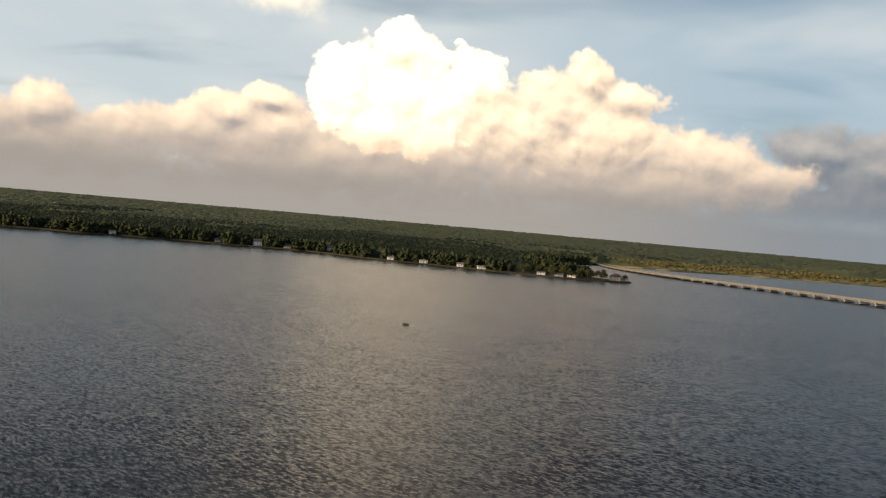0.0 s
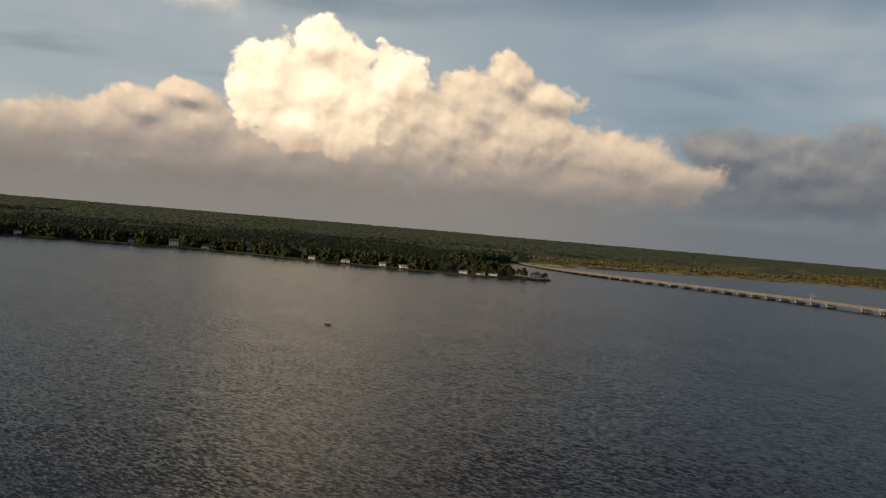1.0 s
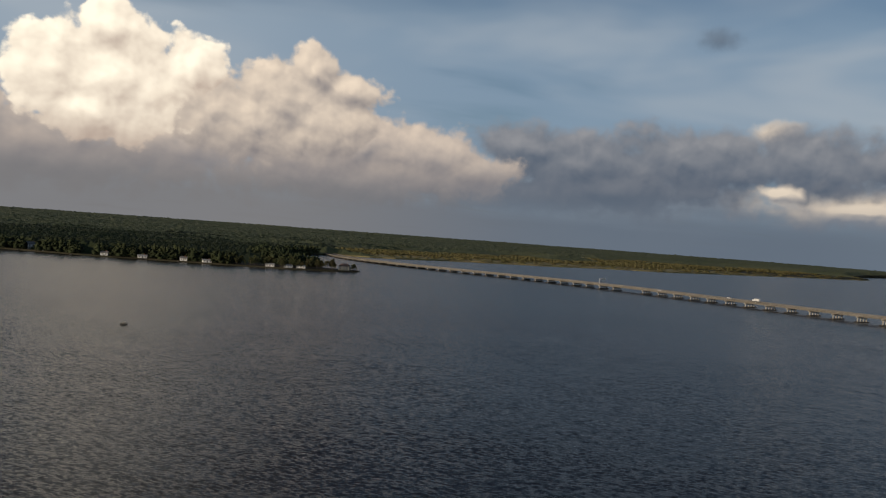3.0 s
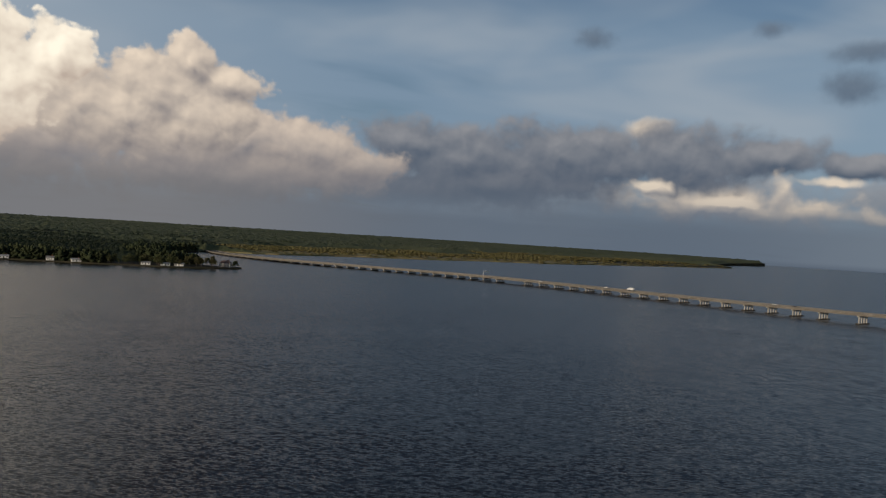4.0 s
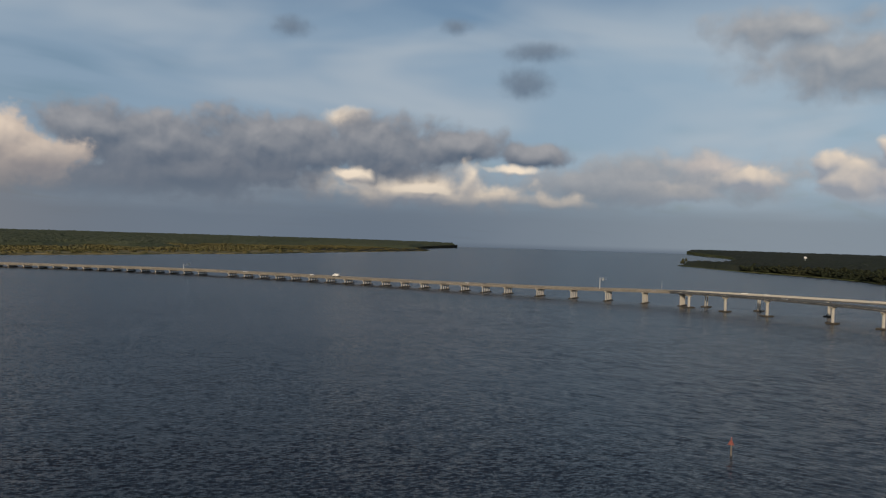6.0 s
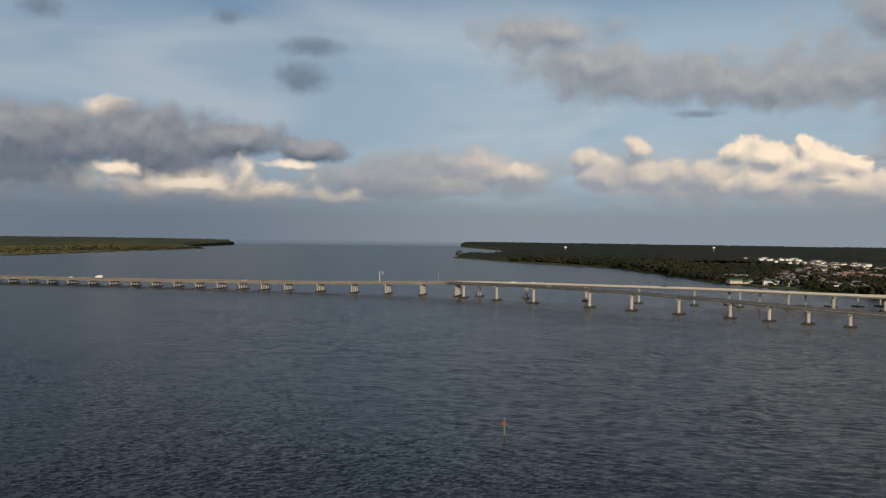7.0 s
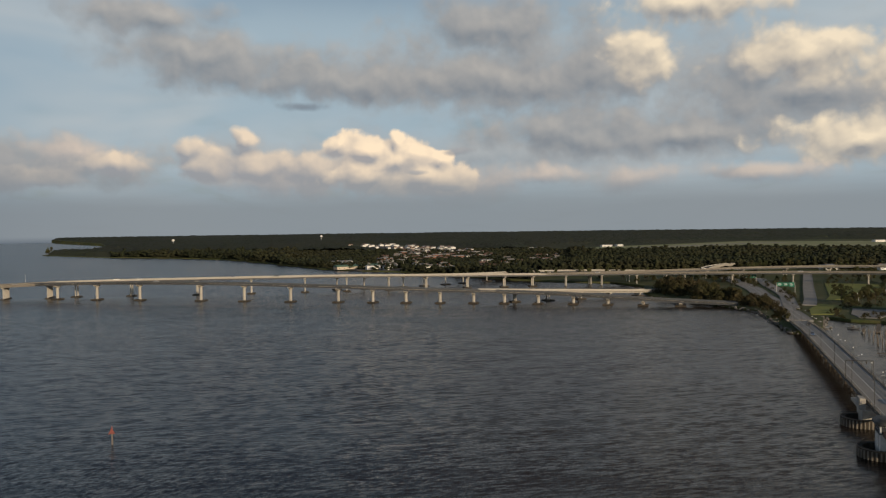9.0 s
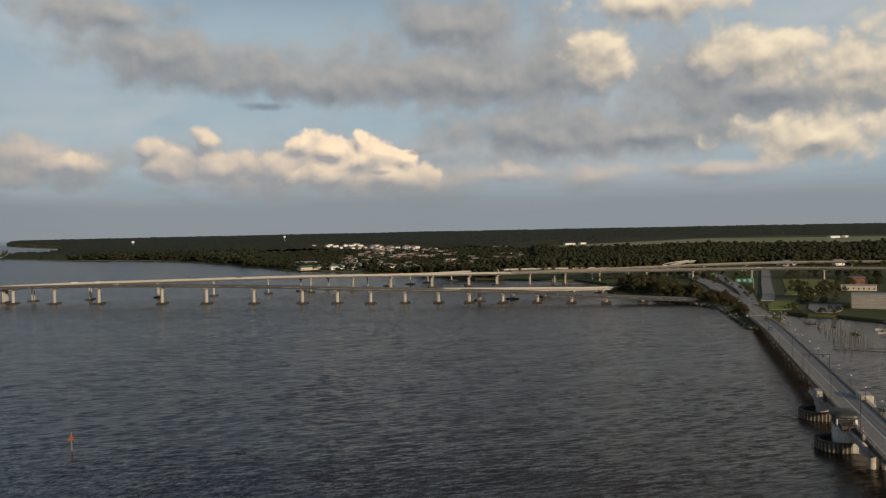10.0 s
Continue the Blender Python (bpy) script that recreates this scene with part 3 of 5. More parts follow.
def band(name, pts, z, mat, label):
    """A strip of ground between a shoreline and its inland edge."""
    k = len(pts) // 2
    verts = [(x, y, z) for x, y in pts] + [(x, y, z - 2.5) for x, y in pts[:k]]
    faces = [(i, i + 1, 2 * k - 2 - i, 2 * k - 1 - i) for i in range(k - 1)] + [(i, 2 * k + i, 2 * k + i + 1, i + 1) for i in range(k - 1)]
    return from_arrays(name, verts, faces, mat, None, label, "structure", "ground")


band("ground_marsh", fringe(SHORE_WEST[-4:] + SHORE_MARSH[:7], 240), 2.2, M_MARSH, "tan reed marsh along the water's edge")
patch("ground_sandbar", [(560, 1545), (640, 1570), (760, 1590), (840, 1600), (930, 1640), (900, 1668), (780, 1650), (650, 1618), (570, 1580)], 0.7, M_MARSH, "low tan sandbar beside the marsh")

# ---------------------------------------------------------------- bridges
def unit_column(sides, r):
    bm = bmesh.new()
    tube(bm, (0, 0, -1), (0, 0, 0), r, r, sides)
    me = bpy.data.meshes.new("column")
    bm.to_mesh(me)
    bm.free()
    me.materials.append(M_CONCRETE)
    return me


COLUMN, COLUMN_STOUT = unit_column(10, 0.62), unit_column(12, 1.15)
COLUMN_LOW = unit_column(8, 0.42)
# dark colour here is the shade under the low deck, painted on
COLUMN_LOW.materials[0] = M_FOOTING


def mesh_of(name, bm, mat):
    me = bpy.data.meshes.new(name)
    bm.to_mesh(me)
    bm.free()
    me.materials.append(mat)
    return me


def prism(points, thick):
    """A polygon in y, z made thick along x."""
    bm = bmesh.new()
    a = [bm.verts.new((-thick / 2, y, z)) for y, z in points]
    b = [bm.verts.new((thick / 2, y, z)) for y, z in points]
    bm.faces.new(a)
    bm.faces.new(b[::-1])
    for i in range(len(a)):
        j = (i + 1) % len(a)
        bm.faces.new((a[i], b[i], b[j], a[j]))
    bmesh.ops.recalc_face_normals(bm, faces=bm.faces)
    return bm


FOOTING_WIDE = mesh_of("footing", boxes(((-1.8, -10.5, -1.5), (1.8, 10.5, 0.8)), bevel=0.15), M_FOOTING)
FOOTING = mesh_of("footing", boxes(((-3.6, -4.0, -1.5), (3.6, 4.0, 1.0)), bevel=0.2), M_FOOTING)


def cap_mesh(half, deep, hammer):
    if hammer:
        pts = [(-half, 0), (half, 0), (half, -0.6), (1.3, -deep), (-1.3, -deep), (-half, -0.6)]
    else:
        pts = [(-half, 0), (half, 0), (half, -0.7), (half - 1.5, -deep), (1.5 - half, -deep), (-half, -0.7)]
    return mesh_of("pier", prism(pts, 1.9), M_CONCRETE)


def linked(name, me, parent, m, label="", kind=""):
    ob = new(name, me)
    ob.parent = parent
    ob.matrix_local = m
    return tagged(ob, label, "", "", kind)


RAIL_POST = mesh_of("rail_post", boxes(((-0.09, -0.08, 0), (0.09, 0.08, 0.78)), bevel=0.02), M_PALE)


def viaduct(name, label, points, half, spots, offsets, hammer, footing, ground=None, lines=(), column=None, depth=1.5, step=12.0, cap_deep=1.5, surface=None, girder=None, open_rail=False, face=None):
    """A girder bridge on piers. points: x, y and the height of the road; spots: distances of the piers along it."""
    line = smooth_line(points, step)
    base = thing(name, pose(line[0][0], line[0][1], 0), label, "bridge")
    loc = line - np.array([line[0][0], line[0][1], 0.0])
    part("deck", sweep(loc, [(-half, -0.02), (half, -0.02), (half, -0.40), (-half, -0.40)]), M_CONCRETE, base, "pale concrete deck slab")
    inner = half - 1.2 if girder is None else half - 0.35
    for o in ((-inner + 0.35, inner - 0.35) if half < 5 else (-inner + 0.35, -inner / 3, inner / 3, inner - 0.35)):
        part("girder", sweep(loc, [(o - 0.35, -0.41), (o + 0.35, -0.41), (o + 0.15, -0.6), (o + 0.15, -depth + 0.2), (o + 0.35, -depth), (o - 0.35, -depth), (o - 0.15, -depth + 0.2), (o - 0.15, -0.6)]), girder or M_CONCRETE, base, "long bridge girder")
    part("carriageway", sweep(loc, [(-half + 0.6, -0.10), (half - 0.6, -0.10), (half - 0.6, 0.012), (-half + 0.6, 0.012)]), surface or M_ROAD, base, "worn grey roadway")
    top = 0.32 if open_rail else 0.80
    for s in (-1, 1):
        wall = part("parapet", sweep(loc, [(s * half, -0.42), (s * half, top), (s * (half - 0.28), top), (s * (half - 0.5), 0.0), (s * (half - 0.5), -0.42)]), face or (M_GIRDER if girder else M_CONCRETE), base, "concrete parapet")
        if open_rail:
            o = s * (half - 0.14)
            for h in (0.66, 1.02):
                part("rail", sweep(loc, [(o - 0.05, h), (o + 0.05, h), (o + 0.05, h + 0.09), (o - 0.05, h + 0.09)]), M_PALE, wall, "pale handrail")
            for p, h in along(loc, 4.0):
                linked("rail_post", RAIL_POST, wall, Matrix.Translation((p[0] + math.sin(h) * o, p[1] - math.cos(h) * o, p[2] + 0.3)) @ Matrix.Rotation(h, 4, "Z"))
    for o in lines:
        part("lane_line", sweep(loc, [(o - 0.1, 0.0), (o + 0.1, 0.0), (o + 0.1, 0.022), (o - 0.1, 0.022)]), M_LINE, base, "painted line")
    cap = cap_mesh(half - 0.9, cap_deep, hammer)
    foot = FOOTING_WIDE if footing == "wide" else FOOTING
    seg = np.concatenate([[0], np.cumsum(np.linalg.norm(np.diff(loc[:, :2], axis=0), axis=1))])
    for s in spots:
        if s > seg[-1]:
            continue
        x, y, z = (np.interp(s, seg, loc[:, j]) for j in range(3))
        dx, dy = (np.interp(s + 2, seg, loc[:, j]) - np.interp(s - 2, seg, loc[:, j]) for j in range(2))
        top = z - depth
        pier = linked("pier", cap, base, Matrix.Translation((x, y, top)) @ Matrix.Rotation(math.atan2(dy, dx), 4, "Z"))
        floor = ground if ground is not None else 0.0
        for o in offsets:
            linked("column", column or COLUMN, pier, Matrix.Translation((0, o, -cap_deep * 0.6)) @ Matrix.Diagonal((1, 1, max(top - cap_deep * 0.6 - floor + 0.6, 0.5), 1)))
        if footing:
            linked("footing", foot, pier, Matrix.Translation((0, 0, floor - top)), "dark stained footing at the waterline")
    return base, line


def run_of(points, step=12.0):
    line = smooth_line(points, step)
    return np.concatenate([[0], np.cumsum(np.linalg.norm(np.diff(line[:, :2], axis=0), axis=1))])[-1], line


def nearest_run(points, places):
    """How far along a line each of some places lies."""
    line = smooth_line(points, 3.0)
    run = np.concatenate([[0], np.cumsum(np.linalg.norm(np.diff(line[:, :2], axis=0), axis=1))])
    return [run[np.argmin(np.hypot(line[:, 0] - x, line[:, 1] - y))] for x, y in places]


MAIN = [(696, 322, 12.8), (690, 352, 12.1), (682, 390, 11.1), (670, 450, 9.4), (656, 520, 8.2), (637, 608, 7.0), (613, 700, 6.3), (590, 780, 6.1), (562, 860, 6.0),
        (530, 930, 5.8), (492, 1002, 5.2), (440, 1078, 4.8), (388, 1150, 4.4), (345, 1225, 4.0), (315, 1310, 3.6), (300, 1400, 3.2), (298, 1500, 2.8)]
length_main, line_main = run_of(MAIN)
spots_main = [2, 36.5, 72.0, 107.0, 143.0, 178.5] + list(np.arange(204.0, 440.0, 24.8)) + list(np.arange(451.5, 566, 22.9)) + list(np.arange(587.5, length_main - 60, 20.6))
# girder shade is painted in as darker concrete; the parapets share it
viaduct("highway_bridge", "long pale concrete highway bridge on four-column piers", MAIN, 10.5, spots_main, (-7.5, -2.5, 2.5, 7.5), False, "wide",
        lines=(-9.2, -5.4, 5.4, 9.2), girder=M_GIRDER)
RAMP_NEAR = [(690, 334, 12.7), (679, 310, 13.4), (669, 273, 14.2), (658, 234, 14.6), (645, 184, 14.6), (634, 144, 14.2), (624, 106, 13.4), (614, 68, 12.5), (600, 16, 11.0),
             (590, -34, 9.7), (578, -80, 8.5), (566, -118, 7.0), (555, -150, 5.2), (544, -182, 3.9), (533, -208, 3.2)]
viaduct("ramp_bridge", "single-column concrete ramp sinking towards the shore", RAMP_NEAR, 4.6,
        nearest_run(RAMP_NEAR, [(671, 313), (665, 273), (657, 234), (642, 182), (632, 144), (622, 106), (612, 68), (606, 43), (599, 16), (594, -10), (589, -34), (583, -57),
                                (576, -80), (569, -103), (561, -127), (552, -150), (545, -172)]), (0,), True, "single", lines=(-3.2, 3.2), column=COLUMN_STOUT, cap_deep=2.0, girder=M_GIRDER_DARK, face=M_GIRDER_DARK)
RAMP_LOW = [(594, -38, 9.6), (596, -62, 9.0), (602, -88, 8.0), (611, -112, 7.0), (626, -155, 5.0), (646, -189, 3.6), (668, -213, 3.0), (700, -235, 2.6)]
viaduct("ramp_bridge", "low pale concrete ramp on paired columns", RAMP_LOW, 4.4, nearest_run(RAMP_LOW, [(598, -66), (604, -92), (612, -116), (620, -140), (632, -166)]),
        (-2.2, 2.2), False, "single", lines=(-3.0, 3.0), cap_deep=1.1)
CARRIAGE_BACK = [(700, 330, 12.8), (701, 300, 13.4), (703, 257, 14.0), (706, 201, 14.3), (711, 155, 14.4), (718, 109, 14.3), (724, 60, 14.0), (731, 10, 13.2), (741, -37, 12.3),
                 (748, -80, 11.6), (752, -110, 11.3)]
# dark girders here are the shade below the parapet, put into the colour
viaduct("highway_bridge", "raised concrete carriageway curving to the town bank", CARRIAGE_BACK, 6.5,
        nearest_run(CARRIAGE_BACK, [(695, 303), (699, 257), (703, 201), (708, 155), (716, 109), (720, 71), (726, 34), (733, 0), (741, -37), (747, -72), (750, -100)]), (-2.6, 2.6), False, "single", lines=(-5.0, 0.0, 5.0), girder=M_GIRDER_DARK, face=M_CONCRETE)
CARRIAGE_TOWN = [(752, -110.1, 11.3), (753, -135, 11.2), (749, -193, 11.2), (738, -245, 11.4), (726, -301, 11.8), (706, -361, 12.2), (676, -410, 12.4), (640, -455, 12.5), (560, -540, 12.5)]
viaduct("highway_bridge", "flyover on dark girders crossing above the town road", CARRIAGE_TOWN, 5.0,
        nearest_run(CARRIAGE_TOWN, [(752, -132), (752, -164), (750, -195), (740, -240), (732, -280), (718, -330), (690, -385), (640, -455)]), (-2.0, 2.0), False, "", 0.8, lines=(-3.8, 3.8), girder=M_GIRDER_DARK)
CARRIAGE_FAR = [(752, -108, 11.2), (758, -140, 11.2), (776, -195, 11.0), (802, -268, 10.8), (824, -330, 10.6), (838, -395, 10.4), (838, -445, 10.2), (812, -520, 10.2), (760, -600, 10.0)]
viaduct("highway_bridge", "second raised carriageway splitting off over the bank", CARRIAGE_FAR, 5.5,
        nearest_run(CARRIAGE_FAR, [(762, -155), (776, -195), (790, -235), (806, -280), (822, -325), (834, -375), (839, -425), (825, -490)]), (-2.2, 2.2), False, "", 1.0, lines=(-4.2, 4.2), girder=M_GIRDER_DARK)
RAMP_LOOP = [(722, 108, 14.2), (738, 80, 13.4), (748, 55, 12.8), (764, 20, 11.6), (783, -10, 10.4), (803, -36, 9.4), (832, -64, 8.4), (862, -98, 7.6), (884, -132, 7.0), (892, -190, 6.4), (900, -260, 4.5), (915, -320, 2.4)]
viaduct("ramp_bridge", "curved concrete ramp behind the main carriageway", RAMP_LOOP, 4.4,
        nearest_run(RAMP_LOOP, [(738, 82), (747, 57), (762, 24), (775, 4), (789, -18), (803, -36), (830, -62), (860, -96), (884, -135), (890, -180)]), (0,), True, "single", lines=(-3.0, 3.0), girder=M_GIRDER_DARK, face=M_CONCRETE)
FLYOVER = [(860, -300, 9.0), (905, -325, 8.8), (965, -368, 8.0), (1010, -400, 6.0), (1060, -420, 3.5)]
viaduct("ramp_bridge", "pale curved flyover ramp among the trees", FLYOVER, 4.4, nearest_run(FLYOVER, [(880, -310), (920, -335), (960, -365), (1000, -395)]), (0,), True, "", 1.0)

# the low drawbridge: road line and its axes
LOW = [(433, -202, 3.0), (410.7, -193.8, 4.0), (386.3, -185.1, 5.2), (350.3, -172.4, 5.9), (300.3, -154.9, 6.0), (154.3, -103.9, 6.0), (0.3, -50.1, 6.0), (-299.3, 55.1, 6.0)]
# the girders' dark colour paints in the shadow along the low deck's side
low_base, line_low = viaduct("drawbridge", "low concrete road bridge with an opening span", LOW, 4.5, [s for s in np.arange(24, 700, 12.0) if not 206 < s < 262],
                             (-1.2, 1.2), False, "", column=COLUMN_LOW, lines=(-3.2, -0.12, 0.12, 3.2), depth=1.3, cap_deep=1.0, surface=M_ROAD_PALE, girder=M_GIRDER_DARK, open_rail=True)
U = Vector((0.9440, -0.3300, 0))          # along the low bridge, towards the bank
SIDE = Vector((0.3300, 0.9440, 0))        # to its river side
MID = Vector((206.7, -121.2, 0))          # middle of the opening span
TURN = Matrix.Rotation(math.atan2(U.y, U.x), 4, "Z")


def on_low(a, o, z=0.0):
    """A place a metres towards the bank from the opening span's middle, o metres to the river side."""
    p = MID + U * a + SIDE * o
    return Matrix.Translation((p.x, p.y, z)) @ TURN


def fender():
    """A round timber-and-concrete fender with upright ribs and an open top."""
    f = thing("pier_fender", pose(0, 0, 0), "round dark concrete pier fender with pale upright ribs", "fender", "fenders of the drawbridge")
    bm = bmesh.new()
    k, ro, ri = 28, 5.0, 4.0
    ring = []
    for i in range(k + 1):
        a = math.pi * 2 * i / k
        c, s = math.cos(a), math.sin(a) * 1.05
        ring.append([bm.verts.new((c * r, s * r, z)) for r, z in ((ro, -1.5), (ro, 2.3), (ri, 2.3), (ri, -1.5))])
    for a, b in zip(ring, ring[1:]):
        for j in range(3):
            bm.faces.new((a[j], a[j + 1], b[j + 1], b[j]))
    bmesh.ops.remove_doubles(bm, verts=bm.verts, dist=0.001)
    bmesh.ops.recalc_face_normals(bm, faces=bm.faces)
    part("wall", bm, M_FOOTING, f)
    me = mesh_of("rib", boxes(((-0.14, -0.18, -1.0), (0.2, 0.18, 2.0)), bevel=0.04), M_GIRDER)
    for i in range(34):
        a = math.pi * 2 * i / 34
        linked("rib", me, f, Matrix.Translation((math.cos(a) * 5.0, math.sin(a) * 5.25, 0)) @ Matrix.Rotation(a, 4, "Z"))
    bm = bmesh.new()
    for i in range(28):
        a, b = math.pi * 2 * i / 28, math.pi * 2 * (i + 1) / 28
        tube(bm, (math.cos(a) * 5.0, math.sin(a) * 5.25, 2.35), (math.cos(b) * 5.0, math.sin(b) * 5.25, 2.35), 0.14, 0.14, 6)
    part("rim", bm, M_WOOD, f)
    return f


one = fender()
one.matrix_world = on_low(-21.5, 6.4)
copy_thing(one, on_low(10.5, 5.4))
copy_thing(one, on_low(11.5, -6.4))
copy_thing(one, on_low(-21.5, -6.4))

pier_block = thing("bascule_pier", on_low(13, 0), "pale concrete bascule pier beside the roadway", "bridge pier", "bascule piers")
part("shaft", boxes(((-4, -7.4, -1.5), (4, 5.6, 4.4)), bevel=0.2), M_CONCRETE, pier_block)
part("platform", boxes(((-3.0, 4.3, 4.4), (10.0, 6.2, 5.2)), ((-7.0, -8.2, 4.4), (5.2, -4.3, 5.2)), bevel=0.08), M_CONCRETE, pier_block, "side platform slab")
part("block", boxes(((-2.6, 4.4, 5.2), (1.8, 6.0, 7.4)), ((-6.6, -7.8, 5.2), (-0.6, -4.5, 7.4)), bevel=0.12), M_CONCRETE, pier_block, "low machinery housing")
pier_near = thing("bascule_pier", on_low(-22, 0), "pale concrete bascule pier under the tender's house", "bridge pier", "bascule piers")
part("shaft", boxes(((-4, -7.4, -1.5), (4, 5.4, 4.4)), bevel=0.2), M_CONCRETE, pier_near)
part("platform", boxes(((-24.0, 4.3, 4.6), (-5.4, 5.3, 5.3)), ((-5, -8.2, 4.4), (5.2, -4.3, 5.2)), bevel=0.08), M_PALE, pier_near, "side platform slab")


def rail(length, m, label="thin grey steel guard rail on the platform edge"):
    r = thing("guard_rail", m, label, "railing", "platform railings")
    for h in (0.55, 1.05):
        part("bar", tube(bmesh.new(), (0, 0, h), (length, 0, h), 0.04, 0.04, 6), M_STEEL, r)
    post = mesh_of("post", tube(bmesh.new(), (0, 0, 0), (0, 0, 1.08), 0.05, 0.05, 6), M_STEEL)
    for i in range(int(length / 1.8) + 1):
        linked("post", post, r, Matrix.Translation((i * 1.8, 0, 0)))
    return r


for a, o, z, n in ((10.5, 6.1, 5.2, 12), (-46, 5.2, 5.3, 18), (6.2, -8.1, 5.2, 11)):
    rail(n, on_low(a, o, z))

house = thing("control_house", on_low(-20.6, 4.6), "white bridge tender's house with a dark overhanging roof", "control house")
part("wall", boxes(((-2.9, -2.1, 0.6), (2.9, 2.6, 8.0)), bevel=0.12), M_WHITE, house, "pale painted concrete tower")
part("band", boxes(((-3.05, -2.25, 5.7), (3.05, 2.75, 5.9)), ((-3.05, -2.25, 7.55), (3.05, 2.75, 7.8)), bevel=0.03), M_DARK, house, "dark window band")
for x0, x1, y0, y1 in ((-2.6, -0.2, 2.6, 2.66), (0.2, 2.6, 2.6, 2.66)):
    w = part("window", boxes(((x0, y0 - 0.04, 6.0), (x1, y1, 7.5))), M_GLASS, house)
    part("window_frame", boxes(((x0 - 0.08, y0 - 0.02, 5.92), (x1 + 0.08, y1 + 0.05, 6.02)), ((x0 - 0.08, y0 - 0.02, 7.48), (x1 + 0.08, y1 + 0.05, 7.54)),
                               (((x0 + x1) / 2 - 0.04, y0 - 0.02, 6.02), ((x0 + x1) / 2 + 0.04, y1 + 0.05, 7.48))), M_DARK, w)
for x in (-2.95, 2.9):
    part("window", boxes(((x, -1.6, 6.0), (x + 0.05, 2.2, 7.5))), M_GLASS, house)
for x in (-1.6, 0.0, 1.6):
    part("panel_joint", boxes(((x - 0.06, 2.58, 0.8), (x + 0.06, 2.64, 5.6))), M_GIRDER, house)
part("porch_wall", boxes(((-5.6, -1.9, 5.2), (-3.05, 1.9, 6.4)), bevel=0.08), M_ROOF_RED, house, "brown-red side balcony")
bm = bmesh.new()
rings = [(3.5, 3.0, 7.75), (3.8, 3.3, 8.0), (3.7, 3.2, 8.6), (2.7, 2.2, 9.2), (0.9, 0.7, 9.45)]
rows_v = []
for rx, ry, z in rings:
    rows_v.append([bm.verts.new((math.copysign(abs(math.cos(t)) ** 0.6, math.cos(t)) * rx, math.copysign(abs(math.sin(t)) ** 0.6, math.sin(t)) * ry + 0.25, z)) for t in np.linspace(0, 2 * math.pi, 25)[:-1]])
for a, b in zip(rows_v, rows_v[1:]):
    for j in range(24):
        bm.faces.new((a[j], a[(j + 1) % 24], b[(j + 1) % 24], b[j]))
bm.faces.new(rows_v[0][::-1])
bm.faces.new(rows_v[-1])
part("roof", bm, M_DARK, house, "dark bulging metal roof")

cross = thing("pier_crosshead", on_low(-38, 1.0), "concrete crosshead with two round columns beside the bridge", "bridge pier")
part("beam", boxes(((-1.4, -2.4, 3.0), (1.4, 4.0, 4.55)), bevel=0.1), M_CONCRETE, cross)
for y in (-1.2, 1.6):
    part("column", tube(bmesh.new(), (0, y, -1.5), (0, y, 3.1), 0.8, 0.8, 12), M_CONCRETE, cross)


def lamp_post(height, globe, label):
    p = thing("street_lamp", pose(0, 0, 0), label, "street lamp", "lamps of the low bridge")
    part("base", tube(bmesh.new(), (0, 0, 0), (0, 0, 0.5), 0.2, 0.14, 8), M_DARK, p)
    part("pole", tube(bmesh.new(), (0, 0, 0.4), (0, 0, height), 0.10, 0.06, 8), M_DARK, p)
    if globe:
        bm = bmesh.new()
        bmesh.ops.create_icosphere(bm, subdivisions=2, radius=0.22, matrix=Matrix.Translation((0, 0, height + 0.2)))
        part("lamp_globe", bm, M_LAMP, p, "milky white glass globe")
    else:
        part("arm", tube(bmesh.new(), (0, 0, height - 0.1), (0, -1.6, height + 0.2), 0.05, 0.05, 6), M_DARK, p)
        part("lamp_head", boxes(((-0.16, -2.3, height + 0.12), (0.16, -1.5, height + 0.3)), bevel=0.05), M_STEEL, p)
    return p


globe_post, arm_post = lamp_post(3.6, True, "dark lamp post with a white globe on the parapet"), lamp_post(8.5, False, "tall dark street lamp with a short arm")
spots_low = [(p, h) for p, h in along(smooth_line(LOW, 5.0), 17.5, 26.0) if p[0] > 100]
for i, (p, h) in enumerate(spots_low):
    side = Vector((math.cos(h + math.pi / 2), math.sin(h + math.pi / 2)))
    far_side = Vector((p[0], p[1])) + side * 4.3
    m = Matrix.Translation((far_side.x, far_side.y, p[2] + 0.32)) @ Matrix.Rotation(h, 4, "Z")
    if i == 0:
        globe_post.matrix_world = m
    else:
        copy_thing(globe_post, m)
    if i % 2 == 0:
        near_side = Vector((p[0], p[1])) - side * 4.3
        m = Matrix.Translation((near_side.x, near_side.y, p[2] + 0.32)) @ Matrix.Rotation(h + math.pi, 4, "Z")
        if i == 0:
            arm_post.matrix_world = m
        else:
            copy_thing(arm_post, m)

gantry = thing("signal_gantry", on_low(47, 0, 6.0), "thin dark overhead gantry across the road", "gantry")
for o in (-3.95, 3.95):
    part("upright", tube(bmesh.new(), (0, o, 0.0), (0, o, 6.2), 0.12, 0.12, 8), M_DARK, gantry)
part("beam", tube(bmesh.new(), (0, -4.1, 6.2), (0, 4.1, 6.2), 0.13, 0.13, 8), M_DARK, gantry)
for o in (-2.0, 2.0):
    part("signal", boxes(((-0.2, o - 0.2, 5.2), (0.2, o + 0.2, 6.1)), bevel=0.04), M_DARK, gantry, "traffic signal box")
